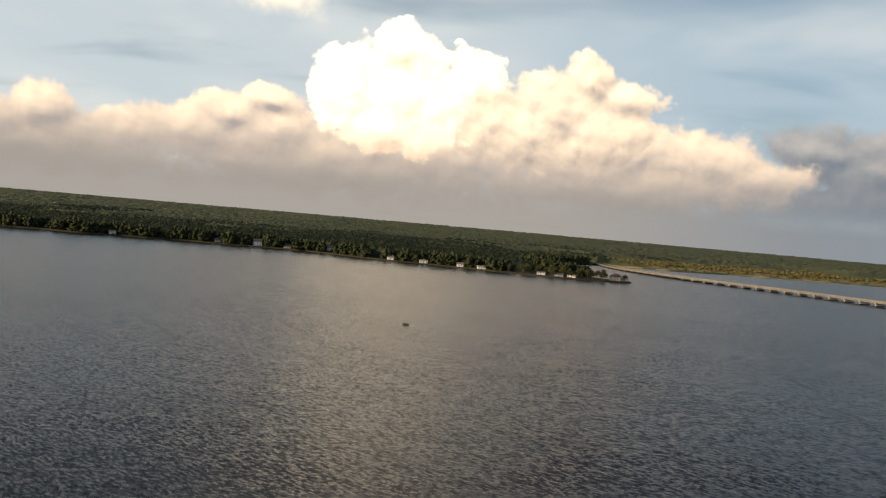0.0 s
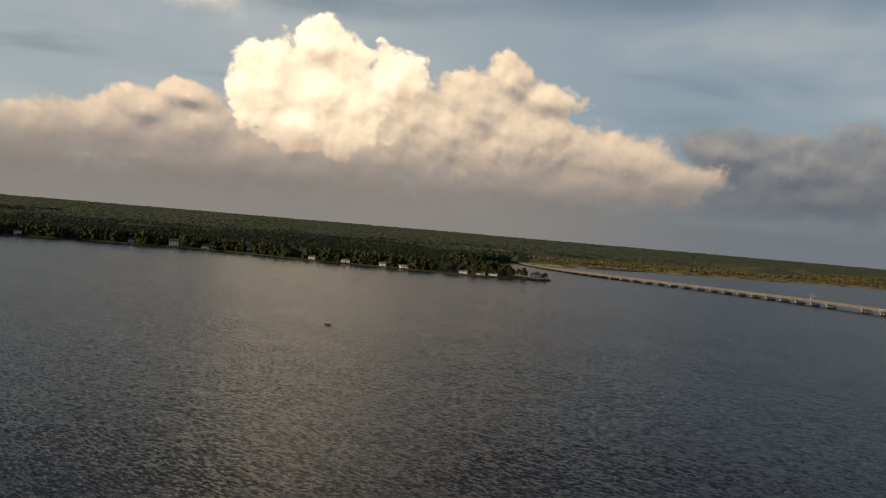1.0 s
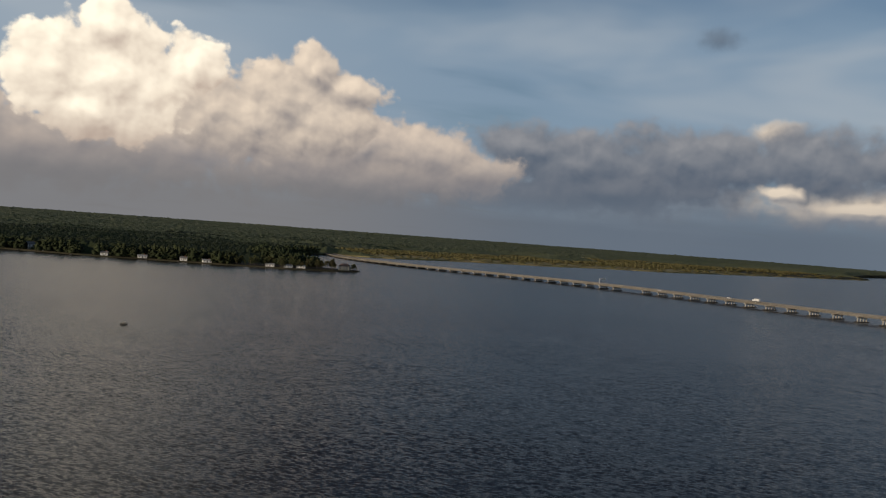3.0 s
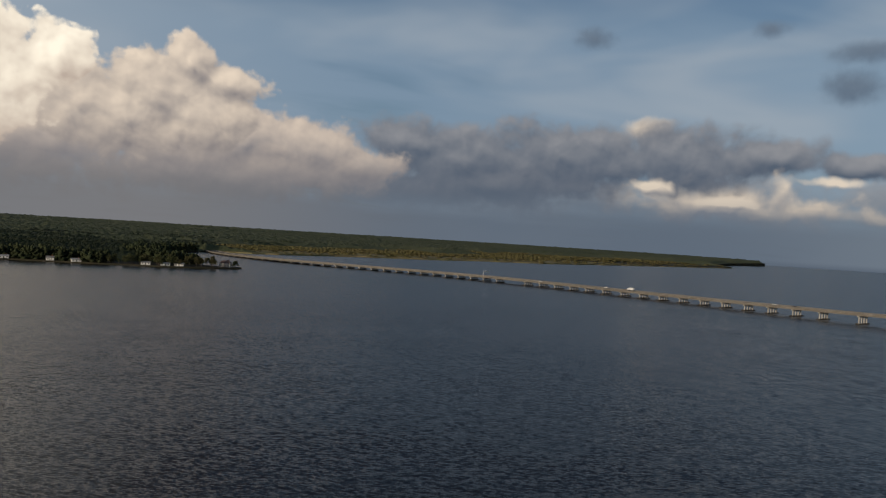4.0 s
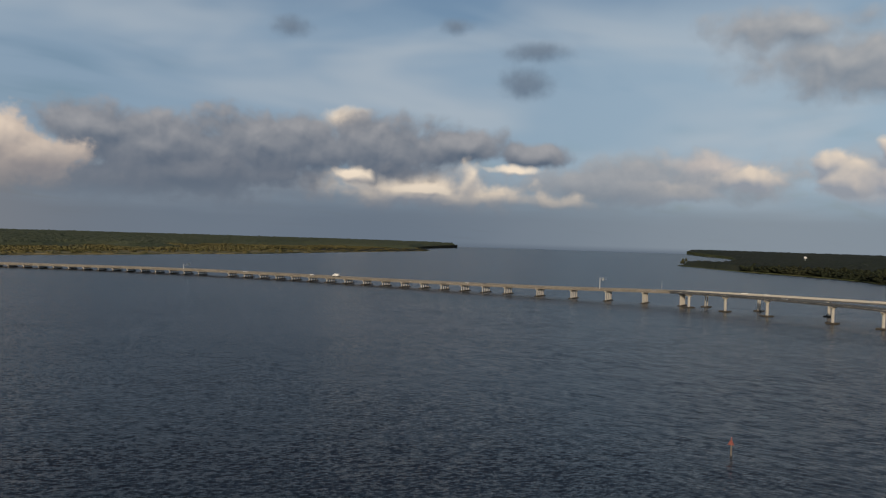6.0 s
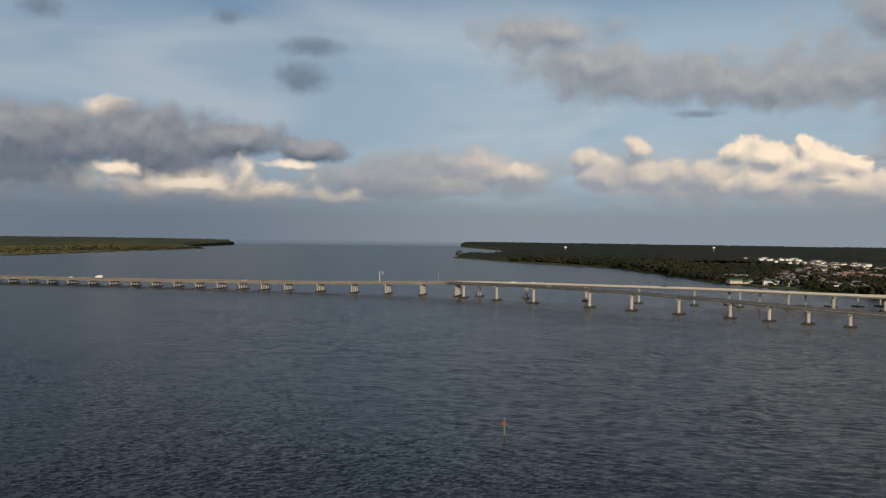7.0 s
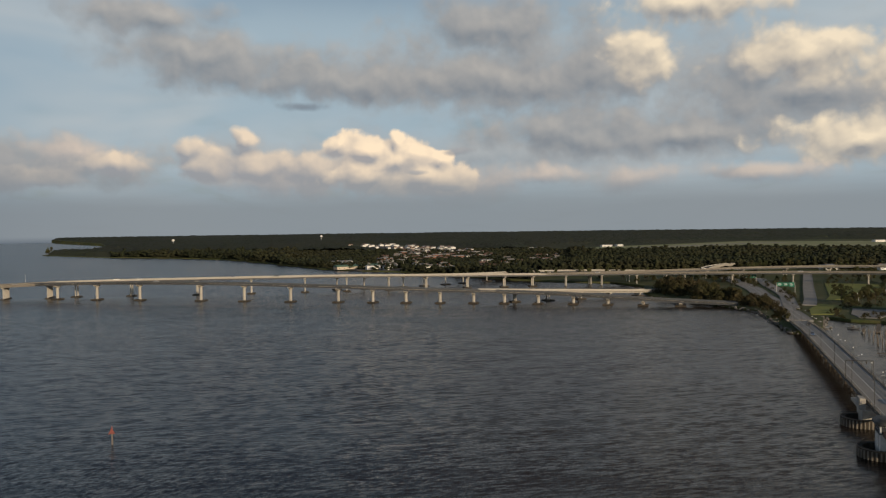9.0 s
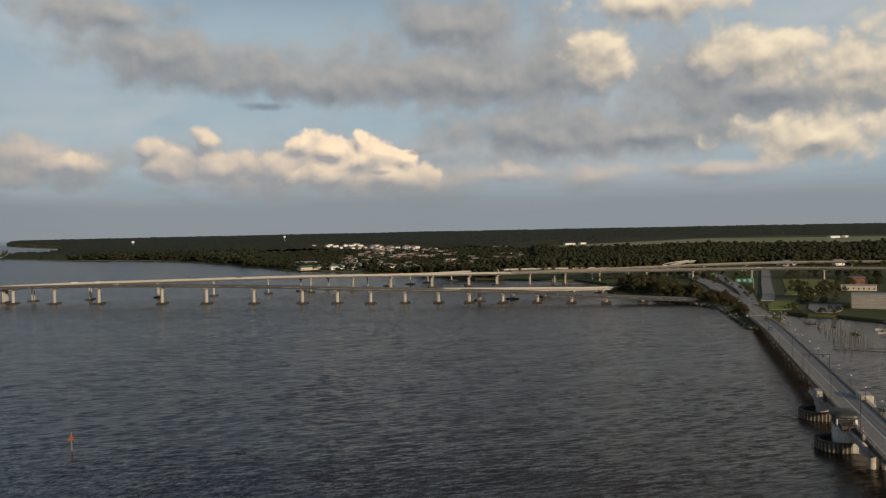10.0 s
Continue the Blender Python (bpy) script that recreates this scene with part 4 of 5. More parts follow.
for a, o in ((-38, 4.3),):
    barrier = thing("road_barrier", on_low(a, o, 6.32), "raised white and red road barrier arm", "barrier", "barriers of the drawbridge")
    part("housing", boxes(((-0.35, -0.3, 0), (0.35, 0.3, 1.1)), bevel=0.05), M_STEEL, barrier)
    arm = part("arm", boxes(((-0.06, -0.05, 1.0), (0.06, 0.05, 3.4))), M_WHITE, barrier)
    part("stripe", boxes(*[((-0.075, -0.065, z), (0.075, 0.065, z + 0.5)) for z in (1.4, 2.2, 2.9)]), M_RED, arm)


# signs and masts of the highway bridge
def mast_sign(m, label, tall, panel, arm_len):
    s = thing("sign_mast", m, label, "sign mast", "sign masts of the highway bridge")
    part("mast", tube(bmesh.new(), (0, 0, 0), (0, 0, tall), 0.26, 0.20, 10), M_WHITE, s, "pale painted steel mast")
    part("arm", boxes(((-0.18, -arm_len, tall - 1.0), (0.18, 0, tall - 0.7)), ((-0.18, -arm_len, tall - 2.3), (0.18, 0, tall - 2.0)), bevel=0.03), M_STEEL, s)
    sg = part("sign_panel", boxes(((-0.42, -arm_len * 0.3 - panel, tall - 3.2), (-0.22, -arm_len * 0.3, tall - 0.2)), bevel=0.04), M_WHITE, s, "pale sign panel")
    part("plate_back", boxes(((-0.20, -arm_len * 0.3 - panel + 0.2, tall - 3.1), (-0.14, -arm_len * 0.3 - 0.2, tall - 0.3))), M_STEEL, sg)
    return s


def on_line(points, at, offset, lift=0.0):
    line = smooth_line(points, 4.0)
    run = np.concatenate([[0], np.cumsum(np.linalg.norm(np.diff(line[:, :2], axis=0), axis=1))])
    p = [np.interp(at, run, line[:, j]) for j in range(3)]
    q = [np.interp(at + 2, run, line[:, j]) - np.interp(at - 2, run, line[:, j]) for j in range(2)]
    h = math.atan2(q[1], q[0])
    return Matrix.Translation((p[0] - math.sin(h) * offset, p[1] + math.cos(h) * offset, p[2] + lift)) @ Matrix.Rotation(h, 4, "Z")


at_b, at_a = nearest_run(MAIN, [(680.5, 397.4), (541, 908)])
mast_sign(on_line(MAIN, at_b, 10.3, 0.8), "tall pale steel mast with a small sign above the bridge", 10.5, 4.0, 20.0)
mast_sign(on_line(MAIN, at_a, 10.3, 0.8), "white overhead sign on a mast above the bridge", 7.0, 9.0, 14.0)
pole = thing("light_pole", on_line(MAIN, nearest_run(MAIN, [(692, 345)])[0], -9.9, 0.8), "thin pale pole standing on the bridge parapet", "pole")
part("shaft", tube(bmesh.new(), (0, 0, 0), (0, 0, 7.5), 0.14, 0.09, 8), M_STEEL, pole)
part("tip", tube(bmesh.new(), (0, 0, 7.5), (0, 0, 7.8), 0.16, 0.05, 8), M_STEEL, pole)


# ---------------------------------------------------------------- vehicles
def car(paint, label, van=False, truck=False):
    c = thing("truck" if truck else "car", pose(0, 0, 0), label, "truck" if truck else "car", "traffic on the bridges")
    ln, wd = (8.5, 2.4) if truck else ((5.2, 2.0) if van else (4.6, 1.85))
    if truck:
        part("body", boxes(((-ln / 2, -wd / 2, 0.9), (ln / 2 - 2.6, wd / 2, 3.5)), bevel=0.06), M_WHITE, c, "white box body")
        part("cab", boxes(((ln / 2 - 2.4, -wd / 2 + 0.08, 0.6), (ln / 2, wd / 2 - 0.08, 2.5)), bevel=0.2), paint, c)
        part("chassis", boxes(((-ln / 2 + 0.2, -0.6, 0.5), (ln / 2 - 0.3, 0.6, 0.9))), M_DARK, c)
        part("windscreen", boxes(((ln / 2 - 0.08, -wd / 2 + 0.3, 1.5), (ln / 2 + 0.02, wd / 2 - 0.3, 2.3))), M_GLASS, c)
    else:
        part("body", boxes(((-ln / 2, -wd / 2, 0.35), (ln / 2, wd / 2, 0.95 if not van else 1.2)), bevel=0.16), paint, c)
        bm = boxes(((-ln * 0.36, -wd * 0.43, 0.9), (ln * (0.2 if not van else 0.3), wd * 0.43, 1.45 if not van else 2.0)))
        for v in bm.verts:
            if v.co.z > 1.2:
                v.co.x *= 0.72
                v.co.y *= 0.84
        part("cabin", bm, M_GLASS, c, "dark glass cabin")
        part("roof", boxes(((-ln * 0.25, -wd * 0.35, 1.44 if not van else 1.99), (ln * 0.13, wd * 0.35, 1.49 if not van else 2.04)), bevel=0.02), paint, c)
        for y in (-0.6, 0.6):
            part("headlight", boxes(((ln / 2 - 0.06, y - 0.18, 0.6), (ln / 2 + 0.01, y + 0.18, 0.75))), M_LAMP, c)
    wheel = mesh_of("wheel", tube(bmesh.new(), (0, -0.12, 0), (0, 0.12, 0), 0.34 if not truck else 0.48, 0.34 if not truck else 0.48, 12), M_TYRE)
    rim = mesh_of("rim", tube(bmesh.new(), (0, -0.13, 0), (0, 0.13, 0), 0.2, 0.2, 10), M_SILVER)
    for x in (-ln * 0.3, ln * 0.31):
        for y in (-wd / 2 + 0.14, wd / 2 - 0.14):
            w = linked("wheel", wheel, c, Matrix.Translation((x, y, 0.35 if not truck else 0.48)))
            linked("rim", rim, w, Matrix.Identity(4))
    return c


fleet = [car(M_WHITE, "white car driving on the bridge"), car(M_SILVER, "silver car driving on the bridge"), car(M_DARK, "dark car driving on the bridge"),
         car(M_WHITE, "white van driving on the bridge", van=True), car(M_WHITE, "white box truck driving on the bridge", truck=True), car(M_BLUE, "dark blue car on the low bridge")]
TRIPS = [(MAIN, (649, 549), -7.2, 0), (MAIN, (610, 711), -7.2, 4), (MAIN, (655, 522), 3.4, 2), (MAIN, (600, 745), -7.2, 3), (MAIN, (573, 830), 3.4, 0),
         (MAIN, (690, 350), 7.2, 1), (CARRIAGE_BACK, (701, 270), 2.4, 3), (CARRIAGE_BACK, (703, 252), 2.4, 0), (CARRIAGE_BACK, (709, 170), -2.4, 1),
         (CARRIAGE_BACK, (714, 135), 2.4, 2), (RAMP_NEAR, (655, 220), 1.0, 1), (CARRIAGE_TOWN, (751, -160), 2.0, 1), (CARRIAGE_FAR, (806, -280), 1.0, 0),
         (LOW, (352, -174), -2.0, 5), (LOW, (400, -188), 1.6, 2), (CARRIAGE_TOWN, (716, -335), -2.0, 0)]
used = set()
for pts, where, off, kind in TRIPS:
    m = on_line(pts, nearest_run(pts, [where])[0], off, 0.02)
    if kind in used:
        copy_thing(fleet[kind], m)
    else:
        fleet[kind].matrix_world = m
        used.add(kind)

# ---------------------------------------------------------------- roads and ground cover on the town bank
def road(name, pts, half, mat, label, lines=()):
    line = smooth_line([(x, y, z) for x, y, z in pts], 8.0)
    r = tagged(part(name, sweep(line, [(-half, -1.0), (half, -1.0), (half, 0.0), (-half, 0.0)]), mat), label, "road", "", "structure")
    for o in lines:
        part("lane_line", sweep(line, [(o - 0.09, -0.1), (o + 0.09, -0.1), (o + 0.09, 0.012), (o - 0.09, 0.012)]), M_LINE, r, "painted line")
    for s in (-1, 1):
        part("kerb", sweep(line, [(s * half, -0.8), (s * (half + 0.3), -0.8), (s * (half + 0.3), 0.14), (s * half, 0.14)]), M_PALE, r, "concrete kerb")
    return r


road("road_1", [(436, -204.5, 2.95), (462, -213.5, 2.4), (495, -223.5, 2.1), (545, -238, 2.05), (600, -253, 2.05), (663, -272, 2.05), (740, -289, 2.05), (826, -306, 2.05)], 6.5, M_ROAD_PALE, "grey asphalt road leading off the low bridge", (-0.1, 0.1, -3.4, 3.4))
road("road_2", [(506, -232, 2.10), (550, -250, 2.09), (600, -270, 2.09), (650, -286, 2.09), (710, -303, 2.09), (790, -330, 2.09)], 4.5, M_ROAD_PALE, "asphalt slip road beside the lawn", (0.0,))
road("road_3", [(524, -252, 2.13), (560, -270, 2.13), (620, -298, 2.13), (680, -326, 2.13), (760, -364, 2.13), (840, -402, 2.13)], 4.0, M_ROAD_PALE, "pale paved access road across the grass", ())
patch("lawn", [(560, -281), (588, -298), (640, -322), (720, -360), (690, -392), (640, -368), (596, -332), (560, -300)], 1.9, M_LAWN, "green lawn below the flyovers", "lawn")
patch("lawn", [(472, -228), (500, -240), (532, -262), (520, -272), (488, -254), (470, -240)], 1.9, M_LAWN, "small green lawn at the bridge end", "lawn")
patch("car_park", [(452, -246), (470, -251), (500, -268), (486, -284), (456, -264), (446, -254)], 1.95, M_PALE, "pale concrete car park by the marina", "car park")
patch("airfield", [(1640, -330), (1700, -260), (1900, -340), (2060, -470), (2260, -740), (2480, -980), (2500, -1300), (2300, -1620), (1500, -1150), (1420, -840), (1560, -640)], 2.4, M_FIELD, "pale mown airfield grass", "field")
patch("runway", [(1930, -520), (1960, -500), (2290, -1010), (2260, -1030)], 2.6, M_PALE, "pale concrete runway", "runway")
patch("town_ground", [(1060, 92), (1128, 140), (1230, 130), (1400, 60), (1640, 20), (2000, 60), (2550, 230), (2560, 130), (2050, -60), (1700, -110), (1400, -110), (1100, -60), (1010, 0)], 1.9, M_ROAD, "grey paved yards and streets of the town", "ground")


# ---------------------------------------------------------------- woods
def mesh_from_tris(name, verts, tris, mat, label, category):
    me = bpy.data.meshes.new(name)
    me.vertices.add(len(verts))
    me.vertices.foreach_set("co", verts.astype(np.float32).ravel())
    me.loops.add(len(tris) * 3)
    me.loops.foreach_set("vertex_index", tris.astype(np.int32).ravel())
    me.polygons.add(len(tris))
    me.polygons.foreach_set("loop_start", np.arange(0, len(tris) * 3, 3, dtype=np.int32))
    me.update(calc_edges=True)
    me.materials.append(mat)
    return tagged(new(name, me), label, category, "", "stuff")


def clumps(x, y, z, r, tall, rng):
    """Ragged lumps of foliage, one closed island each: r wide, tall high, centred on x, y, z."""
    k, n = 5, len(x)
    cols = [np.stack([x + 0.3 * r * rng.normal(size=n), y + 0.3 * r * rng.normal(size=n), z + tall * rng.uniform(0.4, 0.75, n)], 1)]
    for lift in (0.2, -0.22):
        for i in range(k):
            a = 2 * math.pi * (i + 2 * lift) / k + rng.uniform(-0.4, 0.4, n)
            w = r * rng.uniform(0.45, 1.25, n)
            cols.append(np.stack([x + np.cos(a) * w, y + np.sin(a) * w, z + tall * (lift + rng.uniform(-0.18, 0.18, n))], 1))
    cols.append(np.stack([x, y, z - 0.5 * tall], 1))
    verts = np.stack(cols, 1).reshape(-1, 3)
    t = [(0, 1 + i, 1 + (i + 1) % k) for i in range(k)] + [(2 * k + 1, k + 1 + (i + 1) % k, k + 1 + i) for i in range(k)]
    for i in range(k):
        j = (i + 1) % k
        t += [(1 + i, 1 + k + i, 1 + j), (1 + j, 1 + k + i, 1 + k + j)]
    return verts, (np.array(t)[None] + (np.arange(n) * (2 * k + 2))[:, None, None]).reshape(-1, 3)


def woods(name, poly, a0, a1, r0, r1, share, height, margin, clear, seed, label, lower=(), mat=None, rim=1e9, lumps=6):
    """Trees on a jittered fan of places, each a heap of leaf clumps from the ground to its top."""
    rng = np.random.default_rng(seed)
    xs, ys, sp = [], [], []
    r = r0
    while r < r1:
        d = max(share * r, 4.0)
        n = int(radians(a1 - a0) * r / d)
        a = np.radians(a0 + (a1 - a0) * (np.arange(n) + rng.uniform(-0.45, 0.45, n)) / n)
        rr = r + d * rng.uniform(-0.5, 0.5, n)
        xs.append(rr * np.sin(a)), ys.append(rr * np.cos(a)), sp.append(np.full(n, d))
        r += d
    x, y, d = np.concatenate(xs), np.concatenate(ys), np.concatenate(sp)
    keep = inside(poly, x, y)
    x, y, d = x[keep], y[keep], d[keep]
    gap = shore_gap(poly, x, y)
    keep = (gap > margin) & (gap < rim)
    for region, density in clear:
        keep &= ~(inside(region, x, y) & (rng.random(len(x)) > density))
    x, y, d = x[keep], y[keep], d[keep]
    wave = np.array([noise.noise((u * 0.006, v * 0.006, seed)) for u, v in zip(x, y)])
    h = height * (1.0 + 0.25 * wave + rng.normal(0, 0.20, len(x)))
    for region, low in lower:
        h = np.where(inside(region, x, y), h * low, h)
    x, y, d, h = (np.repeat(v, lumps) for v in (x, y, d, h))
    up = np.tile((np.arange(lumps) + 0.5) / lumps, len(x) // lumps)
    taper = 0.40 * d * (1.15 - 0.75 * up)
    x, y = x + rng.normal(0, 1, len(x)) * taper, y + rng.normal(0, 1, len(x)) * taper
    z = land_height(x, y) + h * (0.1 + 0.85 * up) * rng.uniform(0.85, 1.05, len(x))
    verts, tris = clumps(x, y, z, d * (0.75 - 0.3 * up) * rng.uniform(0.6, 1.2, len(x)), np.maximum(h * 0.30, 1.2), rng)
    return mesh_from_tris(name, verts, tris, mat or M_FOREST, label, "forest")


def canopy(name, poly, a0, a1, r0, r1, step, turn, height, margin, clear, seed, mat, label, rough=1.5, reach=1e9):
    """A closed, uneven treetop surface seen from far off, sinking to the ground at every edge and clearing."""
    rng = np.random.default_rng(seed)
    rows = int(math.log(r1 / r0) / step)
    cols = int((a1 - a0) / turn)
    rr = (r0 * np.exp(step * np.arange(rows)))[:, None] * (1 + 0.4 * step * rng.uniform(-1, 1, (rows, cols)))
    aa = np.radians(a0 + turn * (np.arange(cols)[None] + rng.uniform(-0.4, 0.4, (rows, cols))))
    x, y = (rr * np.sin(aa)).ravel(), (rr * np.cos(aa)).ravel()
    ground = land_height(x, y)
    full = np.clip((shore_gap(poly, x, y) - margin) / 14.0, 0, 1) * inside(poly, x, y)
    for region in clear:
        full = full * np.where(inside(region, x, y), 0.0, np.clip(shore_gap(region, x, y) / 90.0, 0, 1))
    wave = np.array([noise.noise((u * 0.004, v * 0.004, seed)) + 0.6 * noise.noise((u * 0.015, v * 0.015, seed)) for u, v in zip(x, y)])
    # reach ends a canopy raggedly, like the edge of a cloud shadow
    full = full * np.clip((reach + 700 * wave - np.hypot(x, y)) / 60, 0, 1)
    z = ground - 1.5 + (height * (1 + 0.16 * wave) + rough * rng.normal(0, 1, len(x)) + 1.5) * full
    i = np.arange((rows - 1) * cols).reshape(rows - 1, cols)[:, :-1].ravel()
    quads = np.stack([i, i + cols, i + cols + 1, i + 1], 1)
    quads = quads[(full[quads] > 0).any(1)]
    tris = np.vstack([quads[:, [0, 1, 2]], quads[:, [0, 2, 3]]])
    seen = np.unique(tris)
    at = np.zeros(len(x), int)
    at[seen] = np.arange(len(seen))
    return mesh_from_tris(name, np.stack([x, y, z], 1)[seen], at[tris], mat, label, "forest")


BAND_MARSH = fringe(SHORE_WEST[-4:] + SHORE_MARSH[:7], 240)
BAND_SCRUB = fringe(SHORE_WEST[-3:] + SHORE_MARSH[:7], 620)
YARDS = [(-146, 1074), (-246, 1079), (-82, 1048), (-300, 1082), (-515, 1072), (-372, 1086), (-205, 1078), (-20, 1006), (26, 995), (52, 986), (-62, 1018), (-430, 1052), (-620, 1050)]
YARDS = [([(x - 9, y - 34), (x + 9, y - 34), (x + 8, y + 7), (x - 8, y + 7)], 0.0) for x, y in YARDS]
POINT = [(60, 940), (250, 960), (250, 1000), (205, 1015), (90, 1010)]
INTERCHANGE = [(380, -150), (640, -160), (800, -120), (870, -100), (930, -200), (960, -300), (960, -420), (860, -640), (400, -640), (330, -300)]
TOWN_NEAR = [(1030, 60), (1128, 150), (1240, 120), (1240, 10), (1000, -60)]
TOWN_MID = [(1240, 120), (1400, 80), (1700, 50), (1720, -120), (1400, -120), (1240, 0)]
TOWN_SIDE = [(1000, -60), (1100, -60), (1400, -120), (1440, -330), (1180, -300), (1000, -150)]
TOWN_FAR = [(1700, 50), (2050, 90), (2600, 260), (2600, 110), (2050, -90), (1700, -120)]
AIRFIELD = [(1600, -320), (1760, -270), (1900, -280), (2080, -440), (2300, -720), (2540, -980), (2560, -1300), (2340, -1680), (1640, -1240), (1500, -900), (1620, -700)]
TOWN_VIEW = [(1000, 180), (1300, 230), (2700, 400), (2800, 0), (1900, -330), (1100, -200), (930, -80)]
FIELD_VIEW = [(900, -250), (1900, -330), (2600, -900), (2400, -1700), (1200, -950), (800, -640)]
# west bank: cloud-shaded colour near the shore, sunlit colour behind
woods("forest_shore", LAND_WEST_FINE, -36, 50, 940, 1500, 0.0050, 12.0, 1, [(BAND_MARSH, 0.03), (BAND_SCRUB, 0.12), (POINT, 0.0)] + YARDS, 3, "dense pine woods along the far shore, coloured as cloud-shaded", (), M_WOODS_SHADED, 32, 8)
canopy("forest_inland", LAND_WEST_FINE, -37, 30, 960, 2500, 0.0036, 0.13, 11.5, 14, [BAND_SCRUB, POINT], 6, M_WOODS_SHADED, "pine woods behind the shore trees, coloured as cloud-shaded", 1.7, 1900)
canopy("forest_west", LAND_WEST_FINE, -37, 51, 1450, 4920, 0.0052, 0.13, 11.0, 8, [BAND_SCRUB], 4, M_WOODS_SUNLIT, "woods stretching flat to the horizon, coloured as sunlit")
woods("marsh_scrub", BAND_SCRUB, 10, 50, 1450, 3400, 0.0055, 4.0, 1, [(BAND_MARSH, 0.10)], 8, "low olive scrub behind the reed marsh", (), M_REED, 1e9, 3)
EAST_CLEAR = [(INTERCHANGE, 0.0), (TOWN_NEAR, 0.30), (TOWN_MID, 0.36), (TOWN_SIDE, 0.5), (TOWN_FAR, 0.30), (AIRFIELD, 0.0)]
woods("forest_bank", LAND_EAST_FINE, 62, 128, 520, 1900, 0.0062, 12.0, 3, EAST_CLEAR, 5,
      "dark green mixed woods behind the town bank", [(TOWN_VIEW, 0.55), (FIELD_VIEW, 0.80)], None, 1e9, 4)
# this canopy's colour includes the haze of distance
canopy("forest_east", LAND_EAST_FINE, 62, 128, 1850, 4920, 0.0050, 0.12, 10.0, 8, [TOWN_FAR, AIRFIELD], 7, M_WOODS_HAZED, "flat woods reaching to the horizon behind the town, haze in their colour")


def tree(seed, height, spread, leaves, label, shrub=False, mat=None):
    """A tapered trunk with limbs and a crown of many small leaf clumps."""
    rng = random.Random(seed)
    t = thing("shrub" if shrub else "tree", pose(0, 0, 0), label, "shrub" if shrub else "tree")
    bm = bmesh.new()
    tube(bm, (0, 0, -0.5), (0.1, 0, height * 0.75), height * 0.022, height * 0.008, 7)
    lobes = []
    for i in range(7 if shrub else 11):
        a = i * 2.4 + rng.uniform(-0.4, 0.4)
        z = height * rng.uniform(0.2 if shrub else 0.38, 0.9)
        k = spread * (1.0 - 0.75 * max(0, (z / height - 0.45)) / 0.55) * rng.uniform(0.5, 0.9)
        end = (math.cos(a) * k, math.sin(a) * k, z)
        tube(bm, (0.05, 0, z * 0.72), end, height * 0.008, height * 0.003, 5)
        lobes.append((Vector(end), spread * rng.uniform(0.32, 0.5)))
    lobes.append((Vector((0, 0, height * 0.88)), spread * 0.42))
    part("trunk", bm, M_BARK, t)
    verts, faces = [], []
    for i in range(leaves):
        c, r = rng.choice(lobes)
        u = Vector((rng.gauss(0, 1), rng.gauss(0, 1), rng.gauss(0, 0.75))).normalized()
        p = c + u * r * rng.uniform(0.65, 1.1)
        s = spread * rng.uniform(0.07, 0.14)
        q = u.orthogonal().normalized() * s
        w = u.cross(q).normalized() * s * rng.uniform(0.6, 1.1)
        n = u * s * 0.4
        b = len(verts)
        verts += [p - q - n, p - w, p + q - n, p + w + n, p + n]
        faces += [(b, b + 1, b + 4), (b + 1, b + 2, b + 4), (b + 2, b + 3, b + 4), (b + 3, b, b + 4)]
    from_arrays("crown", verts, faces, mat or M_LEAF, t, "leafy crown" if not shrub else "tangled brown-green foliage")
    return t


protos = [tree(11, 12.0, 4.2, 420, "broad green tree standing near the shore"), tree(12, 14.5, 3.6, 420, "tall dark pine tree near the shore"),
          tree(13, 9.0, 3.8, 380, "rounded leafy tree beside the road"), tree(14, 11.0, 3.0, 360, "slender autumn-tinged tree by the road")]
shrubs = [tree(21, 4.5, 3.0, 260, "brown-green shrub at the water's edge", True, M_SCRUB), tree(22, 3.2, 2.6, 220, "low dense shrub on the river bank", True, M_SCRUB),
          tree(23, 6.0, 3.6, 280, "tall tangled shrub on the bank", True, M_SCRUB)]
placed = set()
spin = random.Random(77)


def plant(stock, i, x, y, z=None, grow=1.0):
    m = pose(x, y, float(land_height(x, y)) - 0.1 if z is None else z, 0, 0, spin.uniform(0, 360))
    ob = stock[i]
    if ob.name in placed:
        ob = copy_thing(ob, m)
    else:
        ob.matrix_world = m
        placed.add(ob.name)
    k = grow * spin.uniform(0.85, 1.15)
    ob.scale = (k, k, k)


def scatter(stock, poly, count, grow, seed, keep_off=()):
    rng = random.Random(seed)
    p = np.array(poly, float)
    lo, hi = p.min(0), p.max(0)
    done, tries = 0, 0
    while done < count and tries < count * 60:
        tries += 1
        x, y = rng.uniform(lo[0], hi[0]), rng.uniform(lo[1], hi[1])
        if inside(poly, np.array([x]), np.array([y]))[0] and not any(math.hypot(x - a, y - b) < c for a, b, c in keep_off):
            plant(stock, rng.randrange(len(stock)), x, y, None, grow)
            done += 1


# scrub on the spit below the ramps, and the road's river edge
scatter(shrubs, [(640, -182), (600, -190), (568, -196), (535, -210), (560, -222), (620, -230), (680, -222), (700, -205)], 70, 1.7, 1)
scatter(shrubs, [(530, -206), (500, -211), (455, -200), (430, -193), (440, -199), (470, -210), (500, -221), (545, -233), (570, -226)], 46, 0.95, 2)
scatter(protos, [(700, -200), (780, -186), (800, -140), (860, -110), (900, -180), (900, -290), (840, -300), (760, -292), (700, -268)], 40, 0.8, 3)
scatter(protos, [(860, -330), (960, -380), (950, -560), (870, -640), (830, -520), (850, -430)], 46, 1.0, 4)
